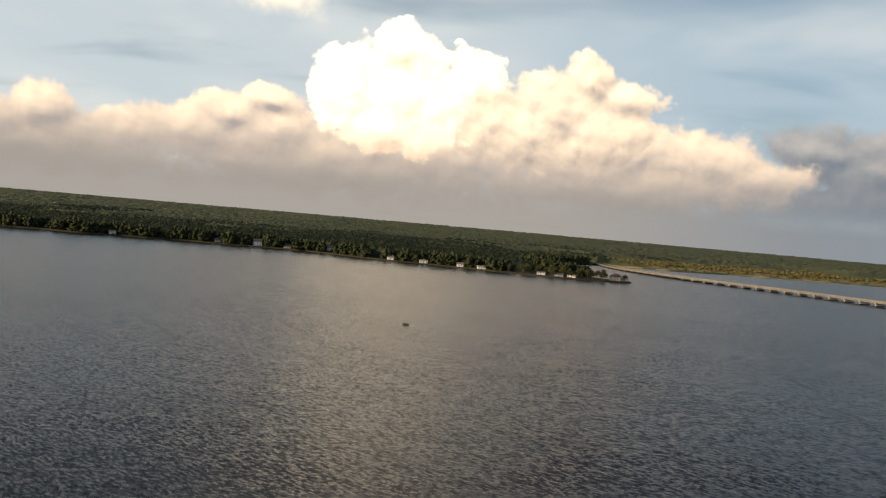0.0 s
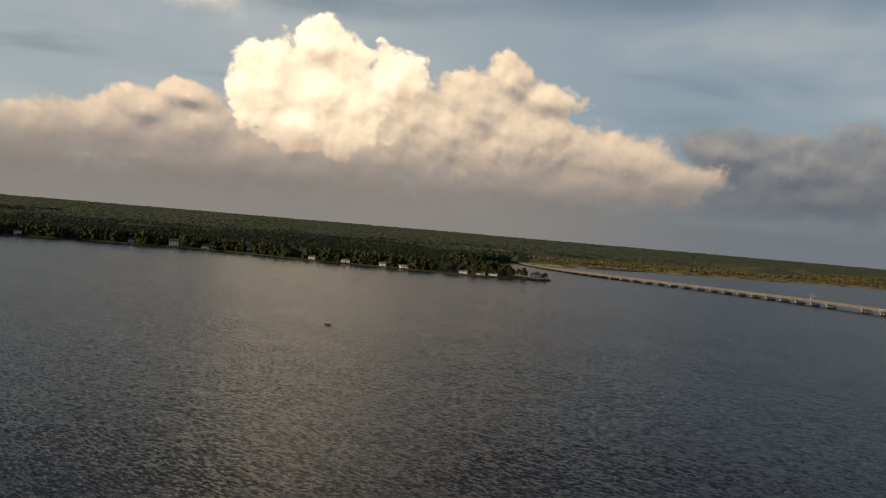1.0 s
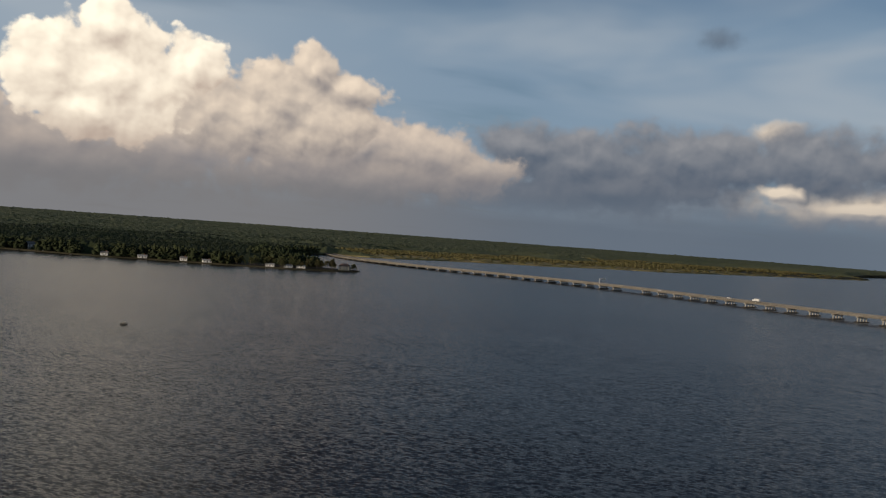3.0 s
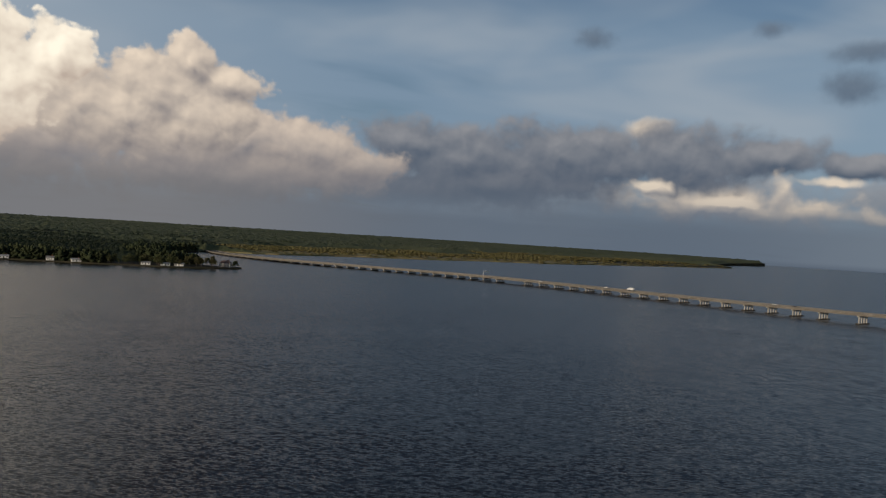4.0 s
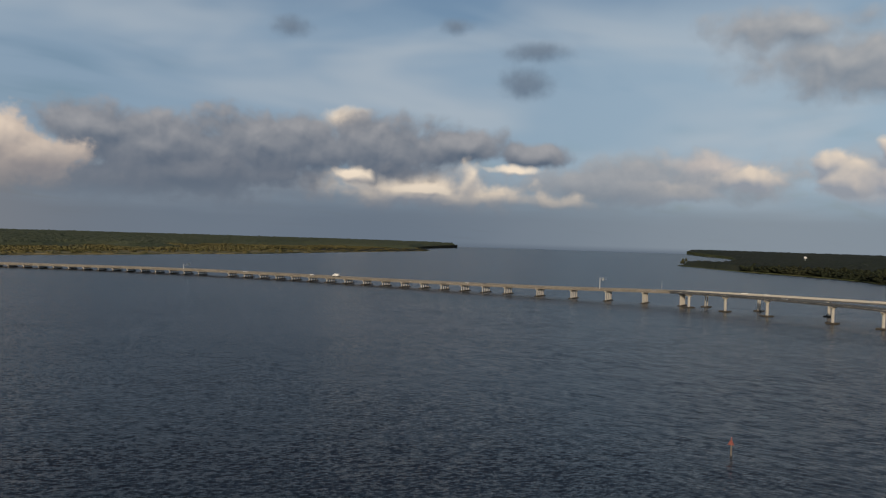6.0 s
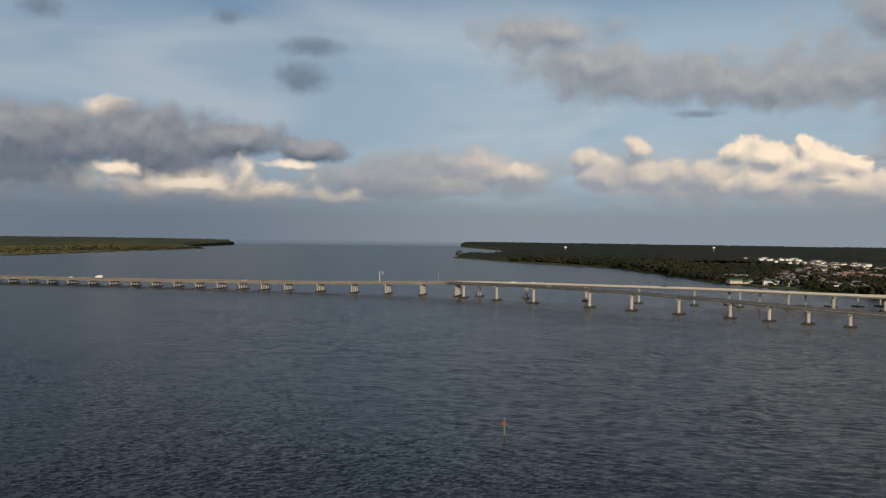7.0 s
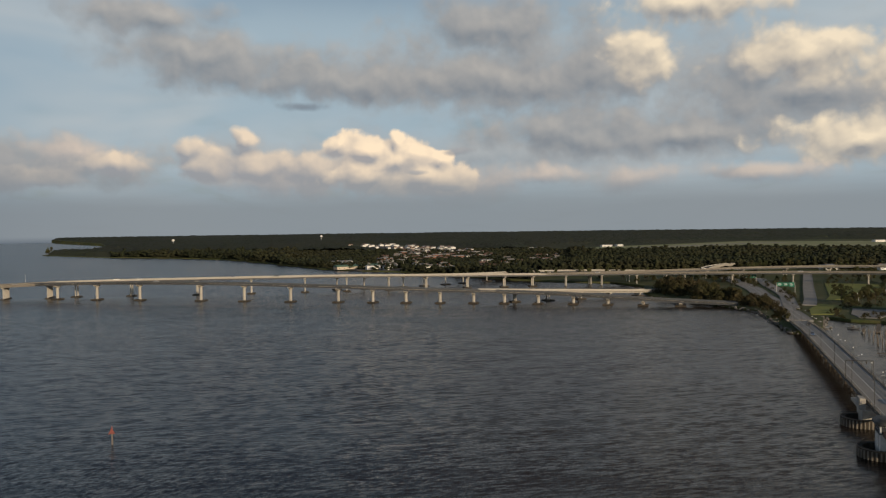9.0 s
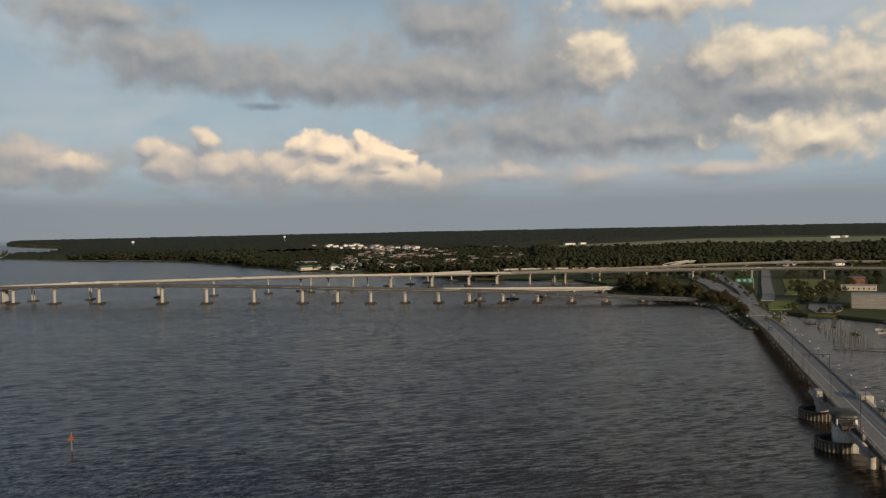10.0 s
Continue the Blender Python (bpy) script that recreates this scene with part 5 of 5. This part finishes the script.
scatter(shrubs + protos[2:], [(560, -262), (600, -276), (660, -290), (720, -305), (720, -298), (640, -280), (580, -262)], 12, 0.55, 5)
scatter(shrubs + protos[2:], [(545, -290), (585, -318), (640, -365), (610, -372), (560, -330), (520, -295)], 15, 0.8, 6)
scatter(shrubs + protos[2:], [(500, -262), (530, -276), (545, -292), (520, -300), (500, -285)], 9, 0.8, 7)
scatter(shrubs, [(440, -237), (464, -242), (500, -262), (504, -258), (470, -236)], 12, 0.45, 8)
scatter(protos, [(640, -400), (720, -392), (820, -410), (820, -500), (740, -560), (640, -480)], 24, 0.9, 9)
scatter(protos, [(690, -300), (760, -312), (780, -322), (740, -342), (680, -318)], 8, 0.6, 10)
scatter(shrubs + protos[2:], [(560, -330), (640, -380), (700, -400), (760, -380), (840, -420), (800, -470), (680, -450), (560, -380)], 40, 0.8, 18)
scatter(shrubs + protos[2:], [(690, -258), (760, -280), (850, -305), (860, -330), (780, -318), (700, -290), (650, -268)], 26, 0.8, 19)
scatter(shrubs, [(480, -232), (540, -254), (600, -272), (600, -264), (540, -247), (490, -228)], 14, 0.4, 20)
scatter(protos, [(500, -258), (535, -274), (562, -296), (535, -304), (508, -284)], 12, 0.85, 21)
scatter(shrubs, [(436, -246), (452, -268), (490, -292), (470, -268), (446, -240)], 12, 0.5, 22)
scatter(shrubs + protos[2:], [(570, -286), (640, -322), (720, -360), (700, -380), (630, -345), (570, -305)], 16, 0.55, 23)
# the point with its big house
scatter(protos, [(75, 978), (140, 966), (160, 968), (170, 985), (140, 1000), (80, 1005)], 34, 0.85, 12)
scatter(protos, [(60, 982), (140, 964), (170, 968), (140, 972), (70, 990)], 12, 0.6, 16)
for i in range(11):
    plant(protos, (0, 1, 3)[i % 3], 100 + i * 9.5 + spin.uniform(-3, 3), 969 + spin.uniform(-2, 8) - 2 * (i > 6), None, 0.85)
scatter(protos, [(172, 972), (198, 970), (196, 984), (174, 990)], 9, 0.95, 17)
scatter(protos, [(172, 972), (188, 972), (192, 998), (170, 1004)], 7, 0.75, 13)
scatter(protos, [(222, 975), (236, 980), (236, 990), (224, 992)], 5, 0.45, 14)
scatter(protos, [(186, 968), (207, 972), (207, 990), (188, 994)], 9, 0.85, 24)
scatter(protos, [(228, 978), (236, 982), (236, 989), (228, 990)], 4, 0.75, 25)
# trees at the tip of the far headland
scatter(protos, [(1985, 935), (2010, 950), (2035, 958), (2040, 940), (1990, 925)], 7, 1.2, 15)


# ---------------------------------------------------------------- houses
def gable_house(name, label, ln, wd, wall_h, roof_h, wall, roof, floors=1, stilts=0.0, hip=0.0, porch=False, category="house", panes=0):
    h = thing(name, pose(0, 0, 0), label, category)
    z0, z1 = stilts, stilts + wall_h
    part("wall", boxes(((-ln / 2, -wd / 2, z0), (ln / 2, wd / 2, z1)), bevel=0.05), wall, h)
    bm = bmesh.new()
    e, w = ln / 2 + 0.5, wd / 2 + 0.5
    low = [bm.verts.new(p) for p in ((-e, -w, z1), (e, -w, z1), (e, w, z1), (-e, w, z1))]
    under = [bm.verts.new((v.co.x, v.co.y, z1 - 0.25)) for v in low]
    ridge = [bm.verts.new((-e + hip, 0, z1 + roof_h)), bm.verts.new((e - hip, 0, z1 + roof_h))]
    for f in ((low[0], low[1], ridge[1], ridge[0]), (low[2], low[3], ridge[0], ridge[1]), (low[1], low[2], ridge[1]), (low[3], low[0], ridge[0]), tuple(under[::-1])):
        bm.faces.new(f)
    for i in range(4):
        bm.faces.new((under[i], under[(i + 1) % 4], low[(i + 1) % 4], low[i]))
    bmesh.ops.recalc_face_normals(bm, faces=bm.faces)
    rf = part("roof", bm, roof, h)
    part("chimney", boxes(((ln * 0.2, -0.4, z1 + roof_h * 0.4), (ln * 0.2 + 0.8, 0.4, z1 + roof_h + 0.9)), bevel=0.03), M_BRICK, rf)
    n = panes or max(2, int(ln / 3.2))
    for s in (-1, 1):
        for fl in range(floors):
            for i in range(n):
                x, z = -ln / 2 + ln * (i + 0.5) / n, z0 + 1.0 + fl * wall_h / floors
                y0, y1 = sorted((s * (wd / 2 - 0.05), s * (wd / 2 + 0.04)))
                win = part("window", boxes(((x - 0.55, y0, z), (x + 0.55, y1, z + 1.3))), M_GLASS, h)
                if not panes:
                    part("sill", boxes(((x - 0.65, min(y0, s * (wd / 2 + 0.12)), z - 0.12), (x + 0.65, max(y1, s * (wd / 2 + 0.12)), z))), M_WHITE, win)
    part("door", boxes(((-0.5, -wd / 2 - 0.05, z0), (0.5, -wd / 2 + 0.05, z0 + 2.05))), M_DARK, h)
    if stilts:
        leg = mesh_of("stilt", boxes(((-0.2, -0.2, 0), (0.2, 0.2, stilts + 0.05))), M_WOOD)
        for x in (-ln / 2 + 0.5, 0, ln / 2 - 0.5):
            for y in (-wd / 2 + 0.5, wd / 2 - 0.5):
                linked("stilt", leg, h, Matrix.Translation((x, y, 0)))
    if porch:
        part("porch", boxes(((-ln / 2, -wd / 2 - 2.5, z0 - 0.2), (ln / 2, -wd / 2, z0)), ((-ln / 2, -wd / 2 - 2.5, z0 + 2.6), (ln / 2, -wd / 2, z0 + 2.8)),
                            *[((x - 0.15, -wd / 2 - 2.4, z0), (x + 0.15, -wd / 2 - 2.1, z0 + 2.6)) for x in np.linspace(-ln / 2 + 0.2, ln / 2 - 0.2, 5)]), M_WHITE, h, "white columned porch")
    return h


def put(ob, x, y, turn, z=None):
    ob.matrix_world = pose(x, y, float(land_height(x, y)) - 0.05 if z is None else z, 0, 0, turn)
    return ob


def face_eye(x, y, more=0.0):
    """The turn that points a house's front door side at the river."""
    return math.degrees(math.atan2(-y, -x)) + 90 + more


h_white = put(gable_house("house", "white two-storey waterfront house with a grey roof", 11, 8, 5.8, 3.0, M_WHITE, M_ROOF, 2, porch=True), -146, 1074, face_eye(-146, 1074, 12))
h_small = put(gable_house("house", "small white cottage among the shore trees", 8, 6, 3.0, 2.0, M_WHITE, M_ROOF), -300, 1082, face_eye(-300, 1082))
h_grey = put(gable_house("house", "brown-roofed cream house at the water's edge", 10, 7, 3.4, 2.4, M_CREAM, M_ROOF_RED), -82, 1048, face_eye(-82, 1048))
h_big = put(gable_house("house", "large cream villa with a red hipped roof on the point", 12.5, 9, 5.4, 2.8, M_CREAM, M_ROOF_RED, 2, hip=3.5, porch=True), 217, 985, face_eye(217, 985, -10))
h_low = put(gable_house("house", "long low white waterside building", 10, 6, 2.6, 1.4, M_WHITE, M_ROOF_PALE), 124, 974, face_eye(124, 974))
for x, y, turn, src in ((-246, 1079, 8, h_white), (-262, 1078, -10, h_small), (-205, 1078, 0, h_grey), (-62, 1018, -8, h_small),
                        (145, 971, 5, h_low), (161, 972, -8, h_low), (-352, 1078, 0, h_grey), (-515, 1072, 0, h_low), (-480, 1050, 0, h_small), (-430, 1052, 5, h_small), (-620, 1050, 0, h_grey),
                        (-1003, 1835, 0, h_low), (-946, 1850, 10, h_white),
                        (-20, 1006, 4, h_low), (26, 995, -6, h_small), (52, 986, 10, h_low), (-128, 1056, 6, h_small), (-372, 1086, -6, h_low)):
    copy_thing(src, pose(x, y, float(land_height(x, y)) - 0.05, 0, 0, face_eye(x, y, turn)))

shed = put(gable_house("warehouse", "long pale warehouse with a green roof on the waterfront", 62, 14, 4.0, 2.2, M_CREAM, M_GREEN, category="warehouse", panes=9), 1098, 96, 118)
shop = put(gable_house("shop", "low white commercial building with a pale roof", 18, 12, 5.5, 0.9, M_WHITE, M_ROOF_PALE, category="building", panes=4), 1150, 60, 110)
block = put(gable_house("shop", "red-brick building with a pale roof in town", 18, 13, 7.5, 1.2, M_BRICK, M_ROOF_PALE, 2, category="building", panes=3), 1420, -30, 100)
hall = put(gable_house("warehouse", "pale-roofed hall in the town", 30, 16, 6.0, 1.2, M_WHITE, M_ROOF_PALE, category="warehouse", panes=3), 1860, 30, 100)
home = put(gable_house("house", "white town house with a grey roof", 11, 8, 4.6, 2.6, M_WHITE, M_ROOF, panes=2), 1240, 40, 80)
home_b = put(gable_house("house", "cream town house with a brown roof", 12, 9, 4.2, 2.8, M_CREAM, M_ROOF_RED, panes=2), 1275, 10, 100)
town = random.Random(5)
for src, poly, n in ((shop, TOWN_NEAR, 2), (home, TOWN_NEAR, 14), (home, TOWN_MID, 26), (home_b, TOWN_MID, 20), (home, TOWN_SIDE, 18), (home_b, TOWN_SIDE, 10), (shop, TOWN_SIDE, 4), (shop, TOWN_MID, 14), (block, TOWN_MID, 8), (hall, TOWN_FAR, 4), (shop, TOWN_FAR, 14), (home, TOWN_FAR, 40), (home_b, TOWN_FAR, 16)):
    p = np.array(poly)
    made = 0
    while made < n:
        x, y = town.uniform(p[:, 0].min(), p[:, 0].max()), town.uniform(p[:, 1].min(), p[:, 1].max())
        if inside(poly, np.array([x]), np.array([y]))[0] and shore_gap(LAND_EAST_FINE, np.array([x]), np.array([y]))[0] > 15:
            copy_thing(src, pose(x, y, float(land_height(x, y)) - 0.05, 0, 0, town.choice((15, 105)) + town.uniform(-8, 8)))
            made += 1
for x, y, src in ((2049, -455, shop), (2080, -500, shop), (2056, -470, home), (1890, -200, hall), (1880, -240, shop), (1895, -265, shop), (1905, -180, home), (1210, 128, hall), (1068, 72, shop),
                  (2180, -1240, hall), (2210, -1290, shop), (1720, -1130, shop), (1740, -1180, home), (1690, -1210, shop), (930, -470, shop), (905, -520, home)):
    copy_thing(src, pose(x, y, float(land_height(x, y)) - 0.05, 0, 0, town.uniform(90, 130)))

# buildings by the interchange
put(gable_house("house", "orange brick building with large windows", 11, 9, 6.0, 0.6, M_BRICK, M_ROOF, 2, category="building"), 640, -384, 60)
put(gable_house("shop", "low cream building with a flat roof", 24, 12, 4.0, 0.6, M_CREAM, M_ROOF_PALE, category="building"), 585, -352, 60)
hotel = thing("marina_building", pose(468, -296, 1.7, 0, 0, 58), "pale stepped concrete building beside the marina", "building")
part("wall", boxes(((-16, -12, 0), (16, 12, 4.0)), ((-12, -6, 4.0), (16, 12, 8.0)), bevel=0.1), M_PALE, hotel)
for z, x0, y0 in ((4.0, -16, -12), (8.0, -12, -6)):
    part("roof", boxes(((x0 - 0.3, y0 - 0.3, z), (16.3, 12.3, z + 0.35)), bevel=0.05), M_ROOF_PALE, hotel)
for i in range(9):
    for y, z in ((-12.06, 1.2), (-6.06, 5.2)):
        if y < -10 or i > 0:
            part("window", boxes(((-14.6 + i * 3.4, y, z), (-12.4 + i * 3.4, y + 0.1, z + 1.6))), M_GLASS, hotel)
for z, x0, y0 in ((1.0, -16, -12), (3.0, -16, -12), (5.0, -12, -6), (7.0, -12, -6)):
    part("ledge", boxes(((x0 - 0.5, y0 - 0.5, z), (16.4, 12.4, z + 0.35)), bevel=0.05), M_ROOF_PALE, hotel, "pale storey ledge")
for i in range(6):
    part("window", boxes(((-16.06, -10.4 + i * 3.6, 1.5), (-15.9, -8.2 + i * 3.6, 2.9))), M_GLASS, hotel)
    if i < 5:
        part("window", boxes(((-12.06, -5.0 + i * 3.4, 5.5), (-11.9, -2.8 + i * 3.4, 6.9))), M_GLASS, hotel)
part("canopy", boxes(((-20, -14, 3.2), (-16.2, 12, 3.5)), bevel=0.06), M_ROOF_PALE, hotel, "pale blue-white canopy")


def water_tower(x, y, top, r, label):
    w = thing("water_tower", pose(x, y, float(land_height(x, y))), label, "water tower", "water towers")
    bm = bmesh.new()
    bmesh.ops.create_uvsphere(bm, u_segments=20, v_segments=12, radius=r, matrix=Matrix.Translation((0, 0, top - r * 0.8)) @ Matrix.Diagonal((1, 1, 0.8, 1)))
    part("tank", bm, M_WHITE, w, "white painted tank")
    part("stem", tube(bmesh.new(), (0, 0, 0), (0, 0, top - r * 1.4), r * 0.16, r * 0.14, 12), M_STEEL, w)
    part("foot", tube(bmesh.new(), (0, 0, 0), (0, 0, 2.0), r * 0.6, r * 0.36, 14), M_CONCRETE, w)


water_tower(2720, 852, 26.0, 5.0, "white round water tower above the woods")
water_tower(3000, 392, 30.0, 5.0, "white round water tower far off in the woods")


# ---------------------------------------------------------------- signs by the roads
def road_sign(x, y, turn, panels, label):
    s = thing("road_sign", pose(x, y, 2.0, 0, 0, turn), label, "road sign", "green road signs")
    w = sum(p[0] for p in panels) + 0.5 * (len(panels) - 1)
    for u in (-w / 2 - 0.4, w / 2 + 0.4):
        part("post", tube(bmesh.new(), (u, 0, -0.3), (u, 0, 7.5), 0.18, 0.14, 8), M_STEEL, s)
    part("beam", boxes(((-w / 2 - 0.4, -0.12, 6.6), (w / 2 + 0.4, 0.12, 6.9))), M_STEEL, s)
    u = -w / 2
    for pw, ph in panels:
        pan = part("sign_panel", boxes(((u, -0.28, 5.9 - ph / 2), (u + pw, -0.14, 5.9 + ph / 2)), bevel=0.03), M_SIGN, s)
        part("lettering", boxes(*[((u + pw * 0.15, -0.30, 5.9 + k * ph * 0.22 - 0.12), (u + pw * (0.8 - 0.12 * abs(k)), -0.285, 5.9 + k * ph * 0.22 + 0.12)) for k in (-1, 0, 1)]), M_WHITE, pan)
        u += pw + 0.5


road_sign(628, -283, face_eye(628, -283), [(4.2, 3.0), (3.6, 3.0), (3.8, 3.8)], "green overhead direction signs at the junction")
road_sign(735, -299, face_eye(735, -299), [(4.4, 3.0), (3.2, 3.6)], "green direction signs under the flyover")
board = thing("billboard", pose(548, -300, 1.9, 0, 0, face_eye(548, -300)), "pale sign board on two posts", "billboard")
part("panel", boxes(((-3.2, -0.2, 3.2), (3.2, 0.1, 5.4)), bevel=0.04), M_WHITE, board)
for u in (-2, 2):
    part("post", tube(bmesh.new(), (u, 0, -0.2), (u, 0, 3.4), 0.15, 0.15, 8), M_STEEL, board)


# ---------------------------------------------------------------- on the water
def boat(label, hull, ln=6.5):
    b = thing("boat", pose(0, 0, 0), label, "boat")
    bm = bmesh.new()
    secs = []
    for t in np.linspace(0, 1, 9):
        w = ln * 0.17 * (1 - max(0, t - 0.45) ** 2 * 3.1)
        x = (t - 0.5) * ln
        lift = 0.5 * max(0, t - 0.5)
        secs.append([bm.verts.new(p) for p in ((x, -w, 0.75 + lift), (x, -w * 0.8, 0.05), (x, 0, -0.25 + lift * 0.6), (x, w * 0.8, 0.05), (x, w, 0.75 + lift), (x, w * 0.8, 0.6 + lift * 0.6), (x, -w * 0.8, 0.6 + lift * 0.6))])
    for a, c in zip(secs, secs[1:]):
        for j in range(7):
            bm.faces.new((a[j], a[(j + 1) % 7], c[(j + 1) % 7], c[j]))
    bm.faces.new(secs[0])
    bm.faces.new(secs[-1][::-1])
    bmesh.ops.recalc_face_normals(bm, faces=bm.faces)
    part("hull", bm, hull, b)
    part("console", boxes(((-0.6, -0.45, 0.5), (0.4, 0.45, 1.5)), bevel=0.08), M_WHITE if ln > 6 else M_WOOD, b)
    part("canopy", boxes(((-1.2, -0.8, 2.2), (0.8, 0.8, 2.3)), bevel=0.04), M_WHITE if ln > 6 else M_DARK, b)
    for x, y in ((-1.1, -0.7), (-1.1, 0.7), (0.7, -0.7), (0.7, 0.7)):
        part("post", tube(bmesh.new(), (x, y, 0.5), (x, y, 2.2), 0.03, 0.03, 6), M_STEEL, b)
    part("motor", boxes(((-ln / 2 - 0.5, -0.25, 0.2), (-ln / 2, 0.25, 1.3)), bevel=0.1), M_DARK, b)
    return b


skiff = boat("small dark fishing boat on the open river", M_DARK, 4.6)
skiff.matrix_world = pose(-15, 421, 0.03, 0, 0, 172)
skiff.scale = (0.72, 0.72, 0.72)
yacht = boat("grey-white motor boat moored at the marina", M_STEEL, 5.4)
yacht.matrix_world = pose(404, -222, 0.05, 0, 0, 150)
for x, y, turn in ((409, -225, 148), (416, -223, 60), (399, -219, 152), (372, -222, 30), (372, -236, 100), (360, -240, 95), (365, -246, 98), (378, -250, 100), (384, -242, 100)):
    copy_thing(yacht, pose(x, y, 0.05, 0, 0, turn))

marker = thing("channel_marker", pose(212, 83.5, 0), "red channel marker board on a dark pile", "channel marker")
part("pile", tube(bmesh.new(), (0, 0, -2), (0, 0, 4.0), 0.22, 0.18, 10), M_WOOD, marker)
bm = prism([(-0.85, 2.9), (0.85, 2.9), (0.0, 4.5)], 0.08)
panel = part("dayboard", bm, M_RED, marker, "red triangular board")
panel.matrix_local = Matrix.Translation((-0.25, 0, 0)) @ Matrix.Rotation(radians(20), 4, "Z")
part("dayboard_back", prism([(-0.85, 2.9), (0.85, 2.9), (0.0, 4.5)], 0.08), M_RED, marker).matrix_local = Matrix.Translation((0.25, 0, 0)) @ Matrix.Rotation(radians(110), 4, "Z")
part("lantern", tube(bmesh.new(), (0, 0, 4.0), (0, 0, 4.9), 0.14, 0.12, 10), M_RED, marker)

pile = thing("mooring_pile", pose(330, -192, 0), "thin dark timber mooring pile", "mooring pile", "mooring piles of the marina")
part("post", tube(bmesh.new(), (0, 0, -2), (0, 0, 4.2), 0.17, 0.14, 8), M_WOOD, pile)
part("pile_cap", tube(bmesh.new(), (0, 0, 4.2), (0, 0, 4.35), 0.19, 0.05, 8), M_PALE, pile)
jit = random.Random(9)
for i in range(13):
    for j in range(3):
        x, y = 326 + i * 5.4 + j * 2.2, -193 - i * 1.9 - j * 6.0
        copy_thing(pile, pose(x + jit.uniform(-0.6, 0.6), y + jit.uniform(-0.6, 0.6), jit.uniform(-0.5, 0.2)))


def dock(pts, label):
    d = thing("dock", pose(*pts[0], 0), label, "dock", "docks of the marina")
    line = np.array([(x - pts[0][0], y - pts[0][1], 0.75) for x, y in pts], float)
    part("boards", sweep(line, [(-1.0, -0.2), (1.0, -0.2), (1.0, 0.0), (-1.0, 0.0)]), M_WOOD, d)
    leg = mesh_of("pile", tube(bmesh.new(), (0, 0, -2.5), (0, 0, 0.6), 0.14, 0.14, 6), M_WOOD)
    for a, b in zip(line, line[1:]):
        for t in (0.1, 0.5, 0.9):
            p = a + (b - a) * t
            linked("pile", leg, d, Matrix.Translation((p[0], p[1], 0)))


dock([(335, -190), (330, -197), (323, -207)], "grey floating breakwater dock in the marina")
dock([(430, -245), (412, -234), (398, -226)], "timber dock reaching from the marina shore")
dock([(412, -262), (385, -252), (362, -238)], "timber dock with moored boats")
dock([(1515, 395), (1500, 392), (1470, 380)], "far timber pier reaching into the river")
for x0, y0, x1, y1 in ((-160, 1066, -157, 1046), (-250, 1070, -247, 1050), (-100, 1030, -97, 1010), (20, 996, 20, 982), (-300, 1066, -298, 1050), (-540, 1038, -538, 1022)):
    dock([(x0, y0), (x1, y1)], "small private dock below a shore house")

# riprap along the low bridge's landing
rocks = random.Random(31)
verts, faces = [], []
for a, b in zip(SHORE_EAST[25:35], SHORE_EAST[26:36]):
    for i in range(int(math.dist(a, b) / 0.9)):
        t = rocks.random()
        c = Vector((a[0] + (b[0] - a[0]) * t + rocks.gauss(0, 1.2), a[1] + (b[1] - a[1]) * t + rocks.gauss(0, 1.2), rocks.uniform(-0.2, 1.5)))
        s = rocks.uniform(0.5, 1.2)
        k = len(verts)
        verts += [c + Vector(v) * s * rocks.uniform(0.7, 1.2) for v in ((1, 0, 0), (-1, 0, 0), (0, 1, 0), (0, -1, 0), (0, 0, 0.8), (0, 0, -0.8))]
        faces += [(k + i0, k + i1, k + i2) for i0, i1, i2 in ((0, 2, 4), (2, 1, 4), (1, 3, 4), (3, 0, 4), (2, 0, 5), (1, 2, 5), (3, 1, 5), (0, 3, 5))]
from_arrays("shore_rocks", verts, faces, M_ROCK, None, "grey riprap stones along the bank", "stuff", "rocks")
